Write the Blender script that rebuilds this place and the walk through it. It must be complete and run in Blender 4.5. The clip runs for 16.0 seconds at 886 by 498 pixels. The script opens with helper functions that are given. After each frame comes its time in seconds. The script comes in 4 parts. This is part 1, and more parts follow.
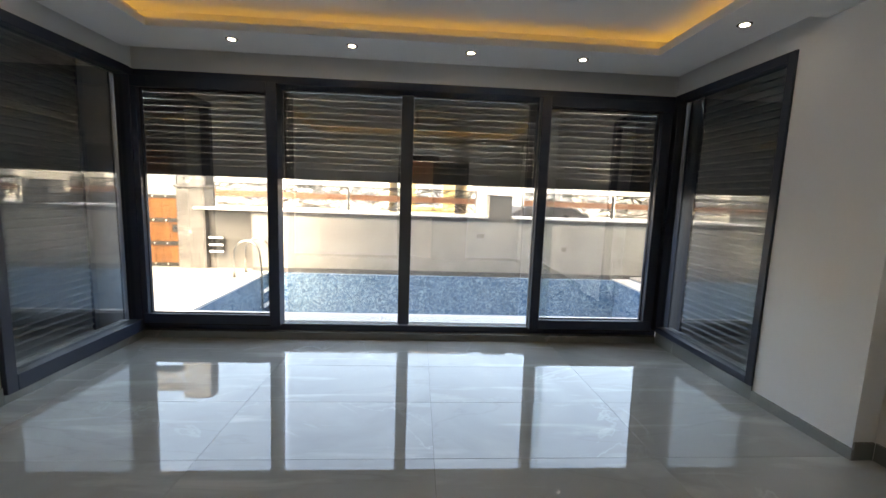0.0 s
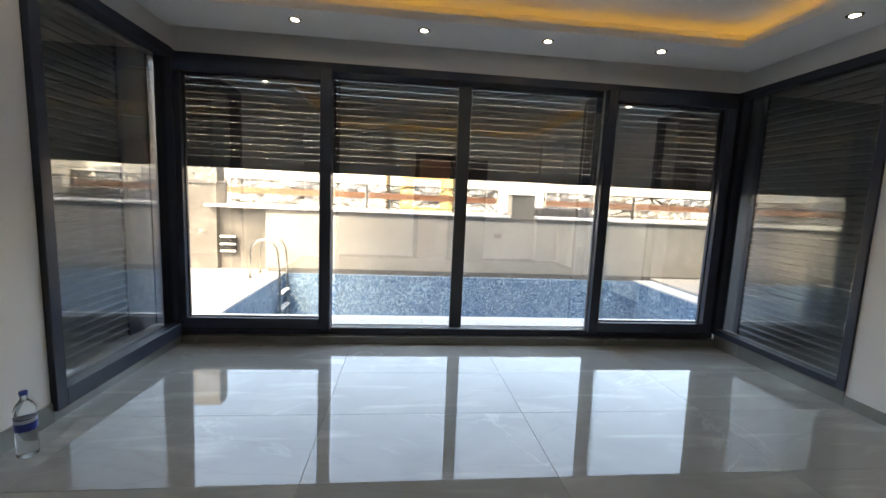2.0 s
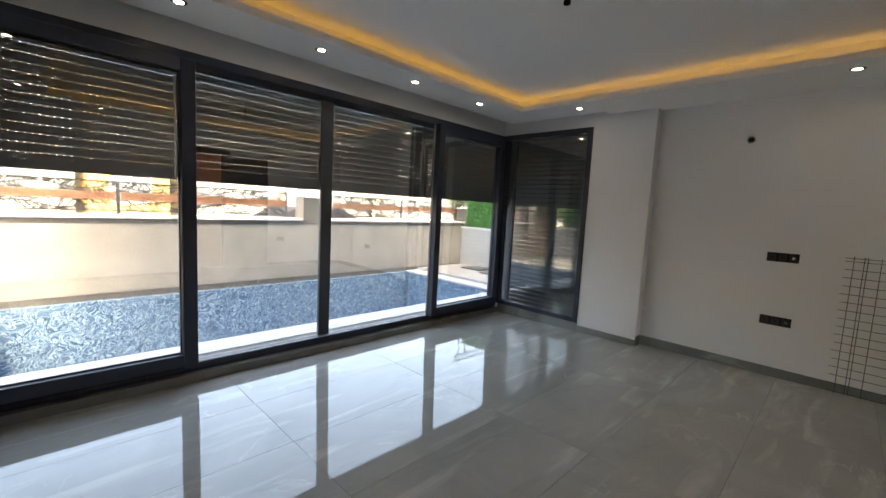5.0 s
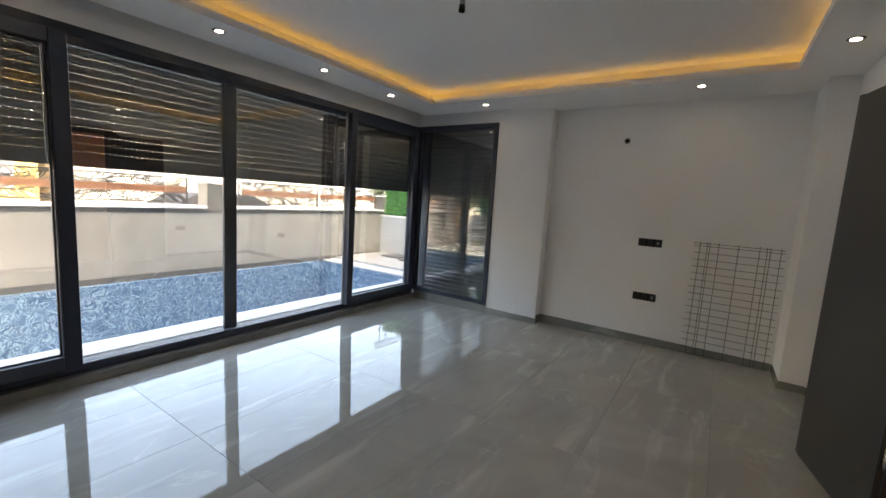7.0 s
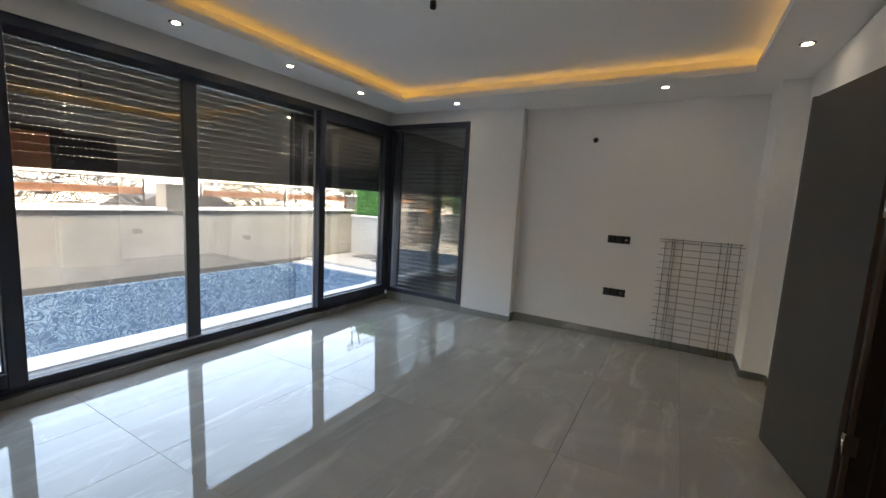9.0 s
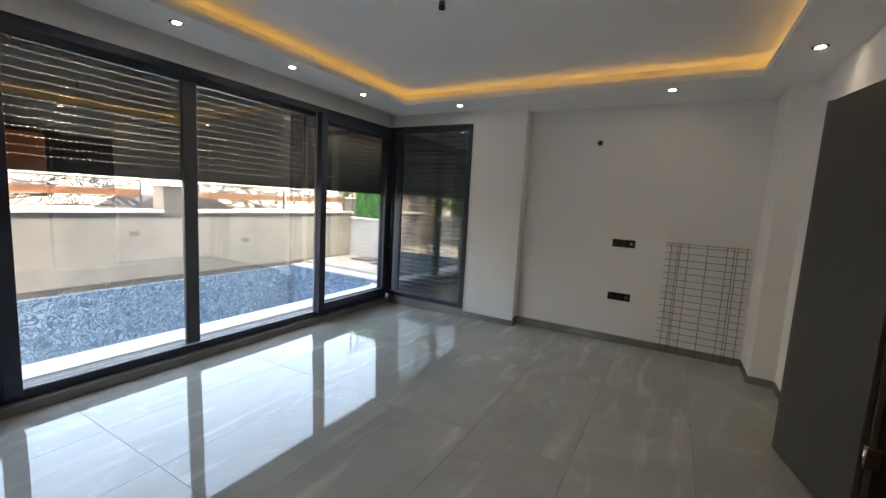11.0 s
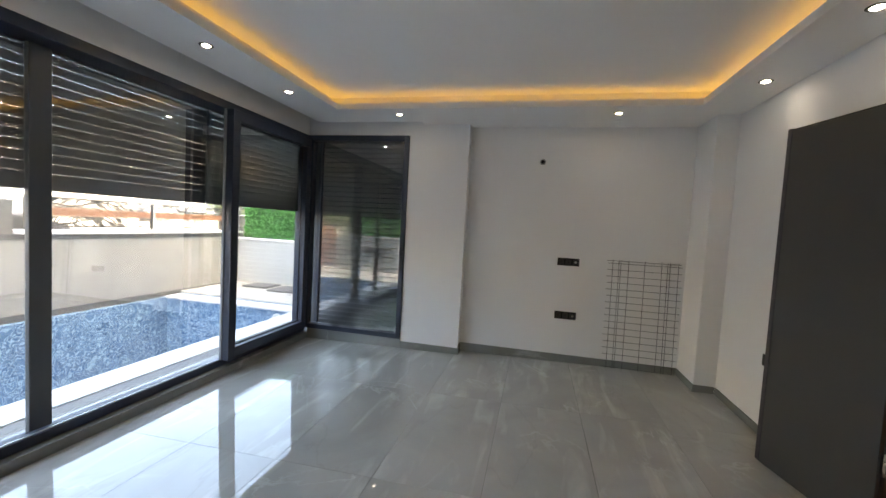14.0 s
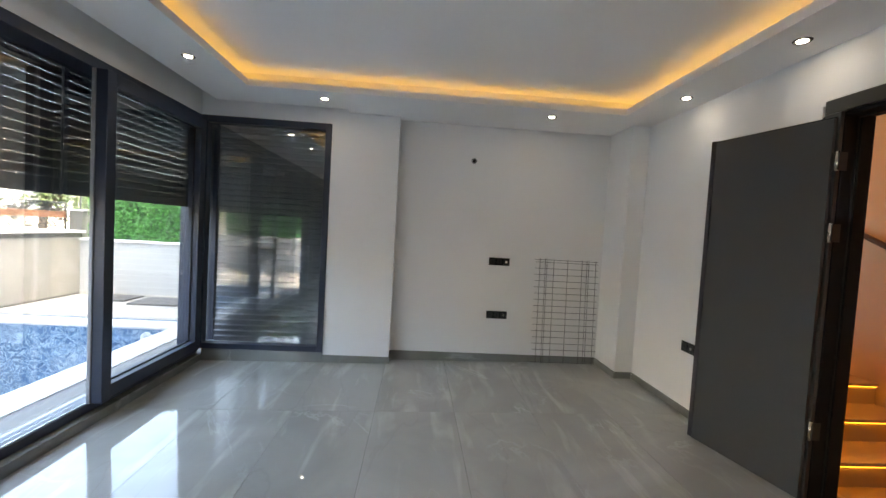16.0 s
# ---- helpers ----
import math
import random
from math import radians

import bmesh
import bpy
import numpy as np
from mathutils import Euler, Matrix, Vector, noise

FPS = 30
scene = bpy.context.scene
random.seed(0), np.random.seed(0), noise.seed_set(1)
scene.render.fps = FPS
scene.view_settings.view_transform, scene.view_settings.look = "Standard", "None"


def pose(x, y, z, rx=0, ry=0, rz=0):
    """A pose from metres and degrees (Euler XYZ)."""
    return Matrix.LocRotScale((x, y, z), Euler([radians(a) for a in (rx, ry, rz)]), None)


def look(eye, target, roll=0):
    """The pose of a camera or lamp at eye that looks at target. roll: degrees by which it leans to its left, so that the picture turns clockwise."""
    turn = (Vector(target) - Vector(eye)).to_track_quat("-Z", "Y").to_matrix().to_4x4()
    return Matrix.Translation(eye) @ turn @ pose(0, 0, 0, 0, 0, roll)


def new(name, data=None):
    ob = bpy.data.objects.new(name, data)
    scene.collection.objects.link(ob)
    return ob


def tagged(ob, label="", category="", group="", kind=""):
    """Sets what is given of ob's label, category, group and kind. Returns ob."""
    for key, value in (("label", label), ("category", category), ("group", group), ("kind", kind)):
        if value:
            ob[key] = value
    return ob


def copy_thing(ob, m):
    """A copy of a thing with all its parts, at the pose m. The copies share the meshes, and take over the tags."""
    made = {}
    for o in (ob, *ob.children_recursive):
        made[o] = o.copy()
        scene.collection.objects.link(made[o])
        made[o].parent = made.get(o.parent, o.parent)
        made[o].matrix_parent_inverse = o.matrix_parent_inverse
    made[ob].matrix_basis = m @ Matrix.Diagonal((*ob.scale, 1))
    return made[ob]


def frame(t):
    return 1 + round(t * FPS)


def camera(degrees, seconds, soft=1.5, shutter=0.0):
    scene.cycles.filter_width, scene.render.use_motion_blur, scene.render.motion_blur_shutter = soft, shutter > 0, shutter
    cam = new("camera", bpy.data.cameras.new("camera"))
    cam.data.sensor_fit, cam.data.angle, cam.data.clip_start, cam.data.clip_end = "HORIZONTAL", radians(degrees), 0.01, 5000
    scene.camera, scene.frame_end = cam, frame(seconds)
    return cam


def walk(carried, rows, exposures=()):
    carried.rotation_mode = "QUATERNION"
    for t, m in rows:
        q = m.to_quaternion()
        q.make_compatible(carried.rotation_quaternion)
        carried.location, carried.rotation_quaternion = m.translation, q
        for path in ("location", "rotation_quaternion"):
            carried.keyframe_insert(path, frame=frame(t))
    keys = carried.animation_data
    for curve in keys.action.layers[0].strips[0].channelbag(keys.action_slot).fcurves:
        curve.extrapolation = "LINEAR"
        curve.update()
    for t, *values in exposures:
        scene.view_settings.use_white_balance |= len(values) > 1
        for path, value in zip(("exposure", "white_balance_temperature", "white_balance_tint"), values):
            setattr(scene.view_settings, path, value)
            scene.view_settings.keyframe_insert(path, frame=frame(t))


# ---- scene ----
cam = camera(95.5, 16.0)
EXPOSURES = [(0.0, 4.06, 9200, 11), (3.5, 4.06, 9300, 11), (5.0, 4.16, 9200, 12), (12.0, 4.43, 9000, 11), (14.0, 4.65, 8700, 11), (16.0, 4.9, 8400, 10)]
PATH = [
    (0, (-1.381, 0.529, 1.341), (-1.256, 2.509, 1.089), 2.0),
    (0.5, (-1.355, 0.597, 1.336), (-1.229, 2.578, 1.09), 2.1),
    (1, (-1.503, 0.618, 1.346), (-1.373, 2.598, 1.096), 2.3),
    (1.5, (-1.806, 0.61, 1.353), (-1.654, 2.588, 1.098), 2.4),
    (2, (-2.058, 0.775, 1.275), (-1.854, 2.75, 1.031), 2.5),
    (2.5, (-2.344, 0.966, 1.305), (-2.096, 2.938, 1.081), 2.7),
    (3, (-2.635, 1.032, 1.322), (-2.25, 2.982, 1.099), 2.8),
    (3.5, (-2.896, 1.175, 1.294), (-2.303, 3.071, 1.062), 2.9),
    (4, (-3.143, 1.261, 1.331), (-2.341, 3.08, 1.11), 3.1),
    (4.5, (-3.36, 1.109, 1.354), (-2.256, 2.763, 1.142), 3.3),
    (4.7, (-3.419, 1.045, 1.357), (-2.183, 2.595, 1.093), 4.6),
    (5, (-3.496, 0.966, 1.367), (-2.088, 2.372, 1.162), 3.0),
    (5.2, (-3.556, 0.928, 1.368), (-2.058, 2.236, 1.164), 3.0),
    (7.3, (-3.526, 0.783, 1.403), (-1.865, 1.87, 1.158), 3.3),
    (7.5, (-3.52, 0.798, 1.401), (-1.846, 1.865, 1.156), 3.1),
    (8, (-3.506, 0.793, 1.409), (-1.822, 1.843, 1.162), 3.2),
    (8.5, (-3.53, 0.817, 1.419), (-1.832, 1.845, 1.173), 3.2),
    (9, (-3.512, 0.823, 1.406), (-1.792, 1.814, 1.163), 3.1),
    (9.2, (-3.494, 0.83, 1.426), (-1.764, 1.802, 1.178), 3.0),
    (11.5, (-3.495, 0.963, 1.422), (-1.767, 1.943, 1.187), 3.2),
    (12, (-3.406, 1.053, 1.411), (-1.66, 1.999, 1.176), 3.1),
    (12.5, (-3.296, 1.226, 1.397), (-1.493, 2.075, 1.229), 3.4),
    (13, (-3.306, 1.423, 1.396), (-1.478, 2.224, 1.266), 3.3),
    (13.5, (-3.352, 1.608, 1.394), (-1.443, 2.193, 1.279), 3.4),
    (14, (-3.313, 1.697, 1.393), (-1.367, 2.148, 1.278), 3.2),
    (14.5, (-3.352, 1.796, 1.395), (-1.38, 2.115, 1.282), 3.3),
    (15, (-3.334, 1.946, 1.388), (-1.342, 2.089, 1.278), 3.3),
    (15.5, (-3.159, 2.145, 1.371), (-1.163, 2.2, 1.26), 3.3),
    (16, (-3.097, 2.26, 1.373), (-1.103, 2.126, 1.285), 3.3),
]
walk(cam, [(t, look(eye, target, roll)) for t, eye, target, roll in PATH], EXPOSURES)

# ---- world, sun, exposure ----
world = bpy.data.worlds.new("world")
scene.world = world
world.use_nodes = True
wn = world.node_tree
sky = wn.nodes.new("ShaderNodeTexSky")
sky.sky_type, sky.sun_disc = "NISHITA", False
SUN_EL, SUN_AZ = radians(50), math.atan2(-0.31, -0.951)
sky.sun_elevation, sky.sun_rotation = SUN_EL, SUN_AZ
sky.air_density, sky.dust_density = 0.85, 3.3
wn.links.new(sky.outputs[0], wn.nodes["Background"].inputs[0])
wn.nodes["Background"].inputs[1].default_value = 0.15


def lamp(name, kind, m, energy, color=(1, 1, 1), **more):
    data = bpy.data.lights.new(name, kind)
    data.energy, data.color = energy, color
    for key, value in more.items():
        if key == "size":
            data.size = value
        elif key == "size_y":
            data.shape, data.size_y = "RECTANGLE", value
        elif key == "angle":
            data.angle = value
        elif key == "spot":
            data.spot_size, data.spot_blend = value, 0.6
        elif key == "radius":
            data.shadow_soft_size = value
    ob = new(name, data)
    ob.matrix_world = m
    return ob


lamp("sun", "SUN", look((-3.1, -9.5, 11.9), (0, 0, 0)), 0.17, (1.0, 0.97, 0.92), angle=radians(0.5))

# ---- materials ----


def material(name):
    m = bpy.data.materials.new(name)
    m.use_nodes = True
    return m, m.node_tree.nodes, m.node_tree.links, m.node_tree.nodes["Principled BSDF"]


def plain(name, color, rough=0.5, metal=0.0, grain=0.0, scale=60.0, bump=0.0, stains=0.0, bump_scale=None):
    """Colour with fine grain, broad stains and relief, at world size."""
    m, n, l, b = material(name)
    b.inputs["Roughness"].default_value, b.inputs["Metallic"].default_value = rough, metal
    geo = n.new("ShaderNodeNewGeometry")
    fine = n.new("ShaderNodeTexNoise")
    fine.inputs["Scale"].default_value, fine.inputs["Detail"].default_value = scale, 5
    broad = n.new("ShaderNodeTexNoise")
    broad.inputs["Scale"].default_value, broad.inputs["Detail"].default_value = 1.3, 4
    l.new(geo.outputs["Position"], fine.inputs["Vector"])
    l.new(geo.outputs["Position"], broad.inputs["Vector"])
    add = n.new("ShaderNodeMath")
    add.operation = "MULTIPLY_ADD"
    add.inputs[1].default_value, add.inputs[2].default_value = grain, 1 - grain / 2
    l.new(fine.outputs[0], add.inputs[0])
    add2 = n.new("ShaderNodeMath")
    add2.operation = "MULTIPLY_ADD"
    add2.inputs[1].default_value, add2.inputs[2].default_value = stains, 1 - stains / 2
    l.new(broad.outputs[0], add2.inputs[0])
    mul = n.new("ShaderNodeMath")
    mul.operation = "MULTIPLY"
    l.new(add.outputs[0], mul.inputs[0])
    l.new(add2.outputs[0], mul.inputs[1])
    vm = n.new("ShaderNodeVectorMath")
    vm.operation = "SCALE"
    vm.inputs[0].default_value = color
    l.new(mul.outputs[0], vm.inputs["Scale"])
    l.new(vm.outputs[0], b.inputs["Base Color"])
    if bump:
        bp = n.new("ShaderNodeBump")
        bp.inputs["Strength"].default_value, bp.inputs["Distance"].default_value = bump, 0.003
        l.new(fine.outputs[0], bp.inputs["Height"])
        l.new(bp.outputs[0], b.inputs["Normal"])
    return m


def glow(name, color, strength):
    m, n, l, b = material(name)
    n.remove(b)
    e = n.new("ShaderNodeEmission")
    e.inputs[0].default_value, e.inputs[1].default_value = (*color, 1), strength
    l.new(e.outputs[0], n["Material Output"].inputs[0])
    return m


def ramp(n, stops):
    r = n.new("ShaderNodeValToRGB")
    el = r.color_ramp.elements
    while len(el) < len(stops):
        el.new(0.5)
    for e, (p, c) in zip(el, stops):
        e.position, e.color = p, (*c, 1)
    return r


def stone(name, base, dark, light, rough, vein=1.0, bump=0.0, offset=True, spec=0.5, facets=0.0, streaks=0.0, vein_scale=0.55, vein_color=(0.62, 0.63, 0.6)):
    """Large porcelain slab: clouded ground with thin wandering veins, shifted from slab to slab."""
    m, n, l, b = material(name)
    b.inputs["Roughness"].default_value = rough
    b.inputs["Specular IOR Level"].default_value = spec
    geo, info = n.new("ShaderNodeNewGeometry"), n.new("ShaderNodeObjectInfo")
    mulr = n.new("ShaderNodeVectorMath")
    mulr.operation = "SCALE"
    mulr.inputs[0].default_value = (37.0, 61.0, 23.0) if offset else (0, 0, 0)
    l.new(info.outputs["Random"], mulr.inputs["Scale"])
    addv = n.new("ShaderNodeVectorMath")
    l.new(geo.outputs["Position"], addv.inputs[0])
    l.new(mulr.outputs[0], addv.inputs[1])
    cloud = n.new("ShaderNodeTexNoise")
    cloud.inputs["Scale"].default_value, cloud.inputs["Detail"].default_value = 1.1, 7
    cloud.inputs["Distortion"].default_value = 1.2
    l.new(addv.outputs[0], cloud.inputs["Vector"])
    cr = ramp(n, [(0.3, dark), (0.5, base), (0.72, light)])
    l.new(cloud.outputs[0], cr.inputs[0])
    vn = n.new("ShaderNodeTexNoise")
    vn.inputs["Scale"].default_value, vn.inputs["Detail"].default_value = vein_scale, 6
    vn.inputs["Distortion"].default_value, vn.inputs["Roughness"].default_value = 1.6, 0.55
    l.new(addv.outputs[0], vn.inputs["Vector"])
    vr = ramp(n, [(0.493, (0, 0, 0)), (0.5, (1, 1, 1)), (0.512, (0, 0, 0))])
    l.new(vn.outputs[0], vr.inputs[0])
    gate = n.new("ShaderNodeTexNoise")
    gate.inputs["Scale"].default_value = 1.7
    l.new(addv.outputs[0], gate.inputs["Vector"])
    gr = ramp(n, [(0.48, (0, 0, 0)), (0.66, (vein, vein, vein))])
    l.new(gate.outputs[0], gr.inputs[0])
    mm = n.new("ShaderNodeMath")
    mm.operation = "MULTIPLY"
    l.new(vr.outputs[0], mm.inputs[0])
    l.new(gr.outputs[0], mm.inputs[1])
    mix = n.new("ShaderNodeMix")
    mix.data_type = "RGBA"
    mix.inputs[7].default_value = (*vein_color, 1)
    l.new(mm.outputs[0], mix.inputs[0])
    l.new(cr.outputs[0], mix.inputs[6])
    last = mix.outputs[2]
    if streaks:
        m5, n5 = n.new("ShaderNodeMapping"), n.new("ShaderNodeTexNoise")
        m5.inputs["Rotation"].default_value, m5.inputs["Scale"].default_value = (0, 0, radians(32)), (0.8, 4.5, 1)
        n5.inputs["Scale"].default_value, n5.inputs["Detail"].default_value, n5.inputs["Distortion"].default_value = 1.6, 5, 0.5
        l.new(addv.outputs[0], m5.inputs["Vector"])
        l.new(m5.outputs[0], n5.inputs["Vector"])
        r5 = ramp(n, [(0.55, (1, 1, 1)), (0.72, (1 + streaks, 1 + streaks, 1 + streaks))])
        l.new(n5.outputs[0], r5.inputs[0])
        x5 = n.new("ShaderNodeMix")
        x5.data_type, x5.blend_type = "RGBA", "MULTIPLY"
        x5.inputs[0].default_value = 1.0
        l.new(last, x5.inputs[6])
        l.new(r5.outputs[0], x5.inputs[7])
        last = x5.outputs[2]
        m6, n6 = n.new("ShaderNodeMapping"), n.new("ShaderNodeTexNoise")
        m6.inputs["Rotation"].default_value, m6.inputs["Scale"].default_value = (0, 0, radians(-24)), (0.35, 1.3, 1)
        n6.inputs["Scale"].default_value, n6.inputs["Detail"].default_value, n6.inputs["Distortion"].default_value = 0.9, 7, 0.4
        l.new(addv.outputs[0], m6.inputs["Vector"])
        l.new(m6.outputs[0], n6.inputs["Vector"])
        r6 = ramp(n, [(0.494, (1, 1, 1)), (0.5, (0.45, 0.42, 0.38)), (0.506, (1, 1, 1))])
        l.new(n6.outputs[0], r6.inputs[0])
        x6 = n.new("ShaderNodeMix")
        x6.data_type, x6.blend_type = "RGBA", "MULTIPLY"
        x6.inputs[0].default_value = 0.12
        l.new(last, x6.inputs[6])
        l.new(r6.outputs[0], x6.inputs[7])
        last = x6.outputs[2]
    if facets:
        mp, wob, ad2 = n.new("ShaderNodeMapping"), n.new("ShaderNodeTexNoise"), n.new("ShaderNodeVectorMath")
        wob.inputs["Scale"].default_value = 3.0
        sc2 = n.new("ShaderNodeVectorMath")
        sc2.operation, sc2.inputs["Scale"].default_value = "SCALE", 0.10
        l.new(geo.outputs["Position"], wob.inputs["Vector"])
        l.new(wob.outputs["Color"], sc2.inputs[0])
        l.new(geo.outputs["Position"], ad2.inputs[0])
        l.new(sc2.outputs[0], ad2.inputs[1])
        l.new(ad2.outputs[0], mp.inputs["Vector"])
        mp.inputs["Rotation"].default_value = (0, radians(45), 0)
        ck = n.new("ShaderNodeTexChecker")
        ck.inputs["Scale"].default_value = 2.1
        ck.inputs[1].default_value, ck.inputs[2].default_value = (1, 1, 1, 1), (1 - facets, 1 - facets, 1 - facets, 1)
        l.new(mp.outputs[0], ck.inputs[0])
        mf = n.new("ShaderNodeMix")
        mf.data_type, mf.blend_type = "RGBA", "MULTIPLY"
        l.new(cloud.outputs[0], mf.inputs[0])
        l.new(last, mf.inputs[6])
        l.new(ck.outputs[0], mf.inputs[7])
        last = mf.outputs[2]
    l.new(last, b.inputs["Base Color"])
    if bump:
        bp = n.new("ShaderNodeBump")
        bp.inputs["Strength"].default_value, bp.inputs["Distance"].default_value = bump, 0.002
        wav = n.new("ShaderNodeTexNoise")
        wav.inputs["Scale"].default_value = 2.2
        l.new(geo.outputs["Position"], wav.inputs["Vector"])
        l.new(wav.outputs[0], bp.inputs["Height"])
        l.new(bp.outputs[0], b.inputs["Normal"])
    return m


def glass_material():
    m, n, l, b = material("window glass")
    n.remove(b)
    clear, gloss, mix = n.new("ShaderNodeBsdfTransparent"), n.new("ShaderNodeBsdfGlossy"), n.new("ShaderNodeMixShader")
    clear.inputs[0].default_value = (0.93, 0.955, 0.95, 1)
    gloss.inputs["Roughness"].default_value = 0.0
    lw = n.new("ShaderNodeLayerWeight")
    lw.inputs[0].default_value = 0.5
    p = n.new("ShaderNodeMath")
    p.operation, p.inputs[1].default_value = "POWER", 3.5
    q = n.new("ShaderNodeMath")
    q.operation, q.inputs[1].default_value, q.inputs[2].default_value = "MULTIPLY_ADD", 0.83, 0.13
    l.new(lw.outputs["Facing"], p.inputs[0])
    l.new(p.outputs[0], q.inputs[0])
    l.new(q.outputs[0], mix.inputs[0])
    l.new(clear.outputs[0], mix.inputs[1])
    l.new(gloss.outputs[0], mix.inputs[2])
    l.new(mix.outputs[0], n["Material Output"].inputs[0])
    return m


def mosaic_material():
    """Pool mosaic: mottled blues with pale winding lines, cut by small square joints."""
    m, n, l, b = material("pool mosaic")
    b.inputs["Roughness"].default_value = 0.25
    geo = n.new("ShaderNodeNewGeometry")
    warp = n.new("ShaderNodeTexNoise")
    warp.inputs["Scale"].default_value, warp.inputs["Detail"].default_value = 8.0, 3
    l.new(geo.outputs["Position"], warp.inputs["Vector"])
    sc = n.new("ShaderNodeVectorMath")
    sc.operation, sc.inputs["Scale"].default_value = "SCALE", 0.12
    l.new(warp.outputs["Color"], sc.inputs[0])
    ad = n.new("ShaderNodeVectorMath")
    l.new(geo.outputs["Position"], ad.inputs[0])
    l.new(sc.outputs[0], ad.inputs[1])
    vo = n.new("ShaderNodeTexNoise")
    vo.inputs["Scale"].default_value, vo.inputs["Detail"].default_value, vo.inputs["Distortion"].default_value = 6.3, 0.5, 1.5
    l.new(ad.outputs[0], vo.inputs["Vector"])
    deep, mid, pale = (0.065, 0.145, 0.255), (0.10, 0.195, 0.315), (0.33, 0.46, 0.56)
    vr = ramp(n, [(0.0, deep), (0.33, mid), (0.36, pale), (0.385, pale), (0.41, deep), (0.46, deep), (0.485, pale), (0.505, pale), (0.53, mid), (0.57, deep), (0.60, pale), (0.62, pale), (0.66, mid)])
    l.new(vo.outputs[0], vr.inputs[0])
    big = n.new("ShaderNodeTexNoise")
    big.inputs["Scale"].default_value, big.inputs["Detail"].default_value = 9, 4
    l.new(geo.outputs["Position"], big.inputs["Vector"])
    mix = n.new("ShaderNodeMix")
    mix.data_type, mix.blend_type = "RGBA", "OVERLAY"
    mix.inputs[0].default_value = 0.35
    l.new(vr.outputs[0], mix.inputs[6])
    l.new(big.outputs[0], mix.inputs[7])
    cell = n.new("ShaderNodeTexVoronoi")
    cell.distance, cell.inputs["Scale"].default_value, cell.inputs["Randomness"].default_value = "CHEBYCHEV", 40, 0.0
    l.new(geo.outputs["Position"], cell.inputs["Vector"])
    jr = ramp(n, [(0.0, (1, 1, 1)), (0.46, (1, 1, 1)), (0.5, (0.75, 0.78, 0.8))])
    l.new(cell.outputs["Distance"], jr.inputs[0])
    m2 = n.new("ShaderNodeMix")
    m2.data_type, m2.blend_type = "RGBA", "MULTIPLY"
    m2.inputs[0].default_value = 1.0
    l.new(mix.outputs[2], m2.inputs[6])
    l.new(jr.outputs[0], m2.inputs[7])
    l.new(m2.outputs[2], b.inputs["Base Color"])
    return m


def wood_material(name, dark, light, axis, rough=0.45):
    m, n, l, b = material(name)
    b.inputs["Roughness"].default_value = rough
    geo, info, mp = n.new("ShaderNodeNewGeometry"), n.new("ShaderNodeObjectInfo"), n.new("ShaderNodeMapping")
    s = [14.0, 14.0, 14.0]
    s[axis] = 1.2
    mp.inputs["Scale"].default_value = s
    rnd = n.new("ShaderNodeVectorMath")
    rnd.operation = "SCALE"
    rnd.inputs[0].default_value = (9, 5, 7)
    l.new(info.outputs["Random"], rnd.inputs["Scale"])
    ad = n.new("ShaderNodeVectorMath")
    l.new(geo.outputs["Position"], ad.inputs[0])
    l.new(rnd.outputs[0], ad.inputs[1])
    l.new(ad.outputs[0], mp.inputs["Vector"])
    no = n.new("ShaderNodeTexNoise")
    no.inputs["Scale"].default_value, no.inputs["Detail"].default_value, no.inputs["Distortion"].default_value = 1.5, 6, 0.8
    l.new(mp.outputs[0], no.inputs["Vector"])
    r = ramp(n, [(0.3, dark), (0.7, light)])
    l.new(no.outputs[0], r.inputs[0])
    l.new(r.outputs[0], b.inputs["Base Color"])
    return m


def leaf_material(name, a, c):
    m, n, l, b = material(name)
    b.inputs["Roughness"].default_value = 0.5
    geo = n.new("ShaderNodeNewGeometry")
    r = ramp(n, [(0.0, a), (1.0, c)])
    l.new(geo.outputs["Random Per Island"], r.inputs[0])
    l.new(r.outputs[0], b.inputs["Base Color"])
    return m


WALL = plain("white wall paint", (0.83, 0.83, 0.83), 0.75, grain=0.03, scale=90, bump=0.12, stains=0.05)
CEIL = plain("white ceiling paint", (0.88, 0.865, 0.84), 0.8, grain=0.02, scale=70, bump=0.05, stains=0.03)
FLOOR = stone("polished grey porcelain", (0.41, 0.405, 0.378), (0.365, 0.36, 0.335), (0.475, 0.468, 0.44), 0.03, 0.5, bump=0.04, spec=1.0, streaks=0.3)
BASE = stone("grey porcelain skirting", (0.22, 0.225, 0.21), (0.19, 0.195, 0.18), (0.27, 0.275, 0.26), 0.15, 0.3)
GROUT = plain("grey grout", (0.20, 0.20, 0.19), 0.8, grain=0.2)
ANTH = plain("anthracite aluminium", (0.028, 0.037, 0.060), 0.4, grain=0.1, scale=300, stains=0.1)
ANTH2 = plain("lighter anthracite interlock", (0.085, 0.095, 0.105), 0.35, grain=0.08)
SLAT = plain("dark shutter lacquer", (0.028, 0.028, 0.034), 0.6, grain=0.08, scale=120)
GASKET = plain("black rubber", (0.01, 0.01, 0.011), 0.6, grain=0.1)
ALU = plain("pale aluminium edge", (0.55, 0.56, 0.57), 0.3, 0.9, grain=0.05)
GLASS = glass_material()
DOOR = plain("dark grey door laminate", (0.05, 0.05, 0.048), 0.45, grain=0.15, scale=200, bump=0.05, stains=0.12)
DOORE = plain("dark aubergine door edge", (0.055, 0.046, 0.056), 0.4, grain=0.1)
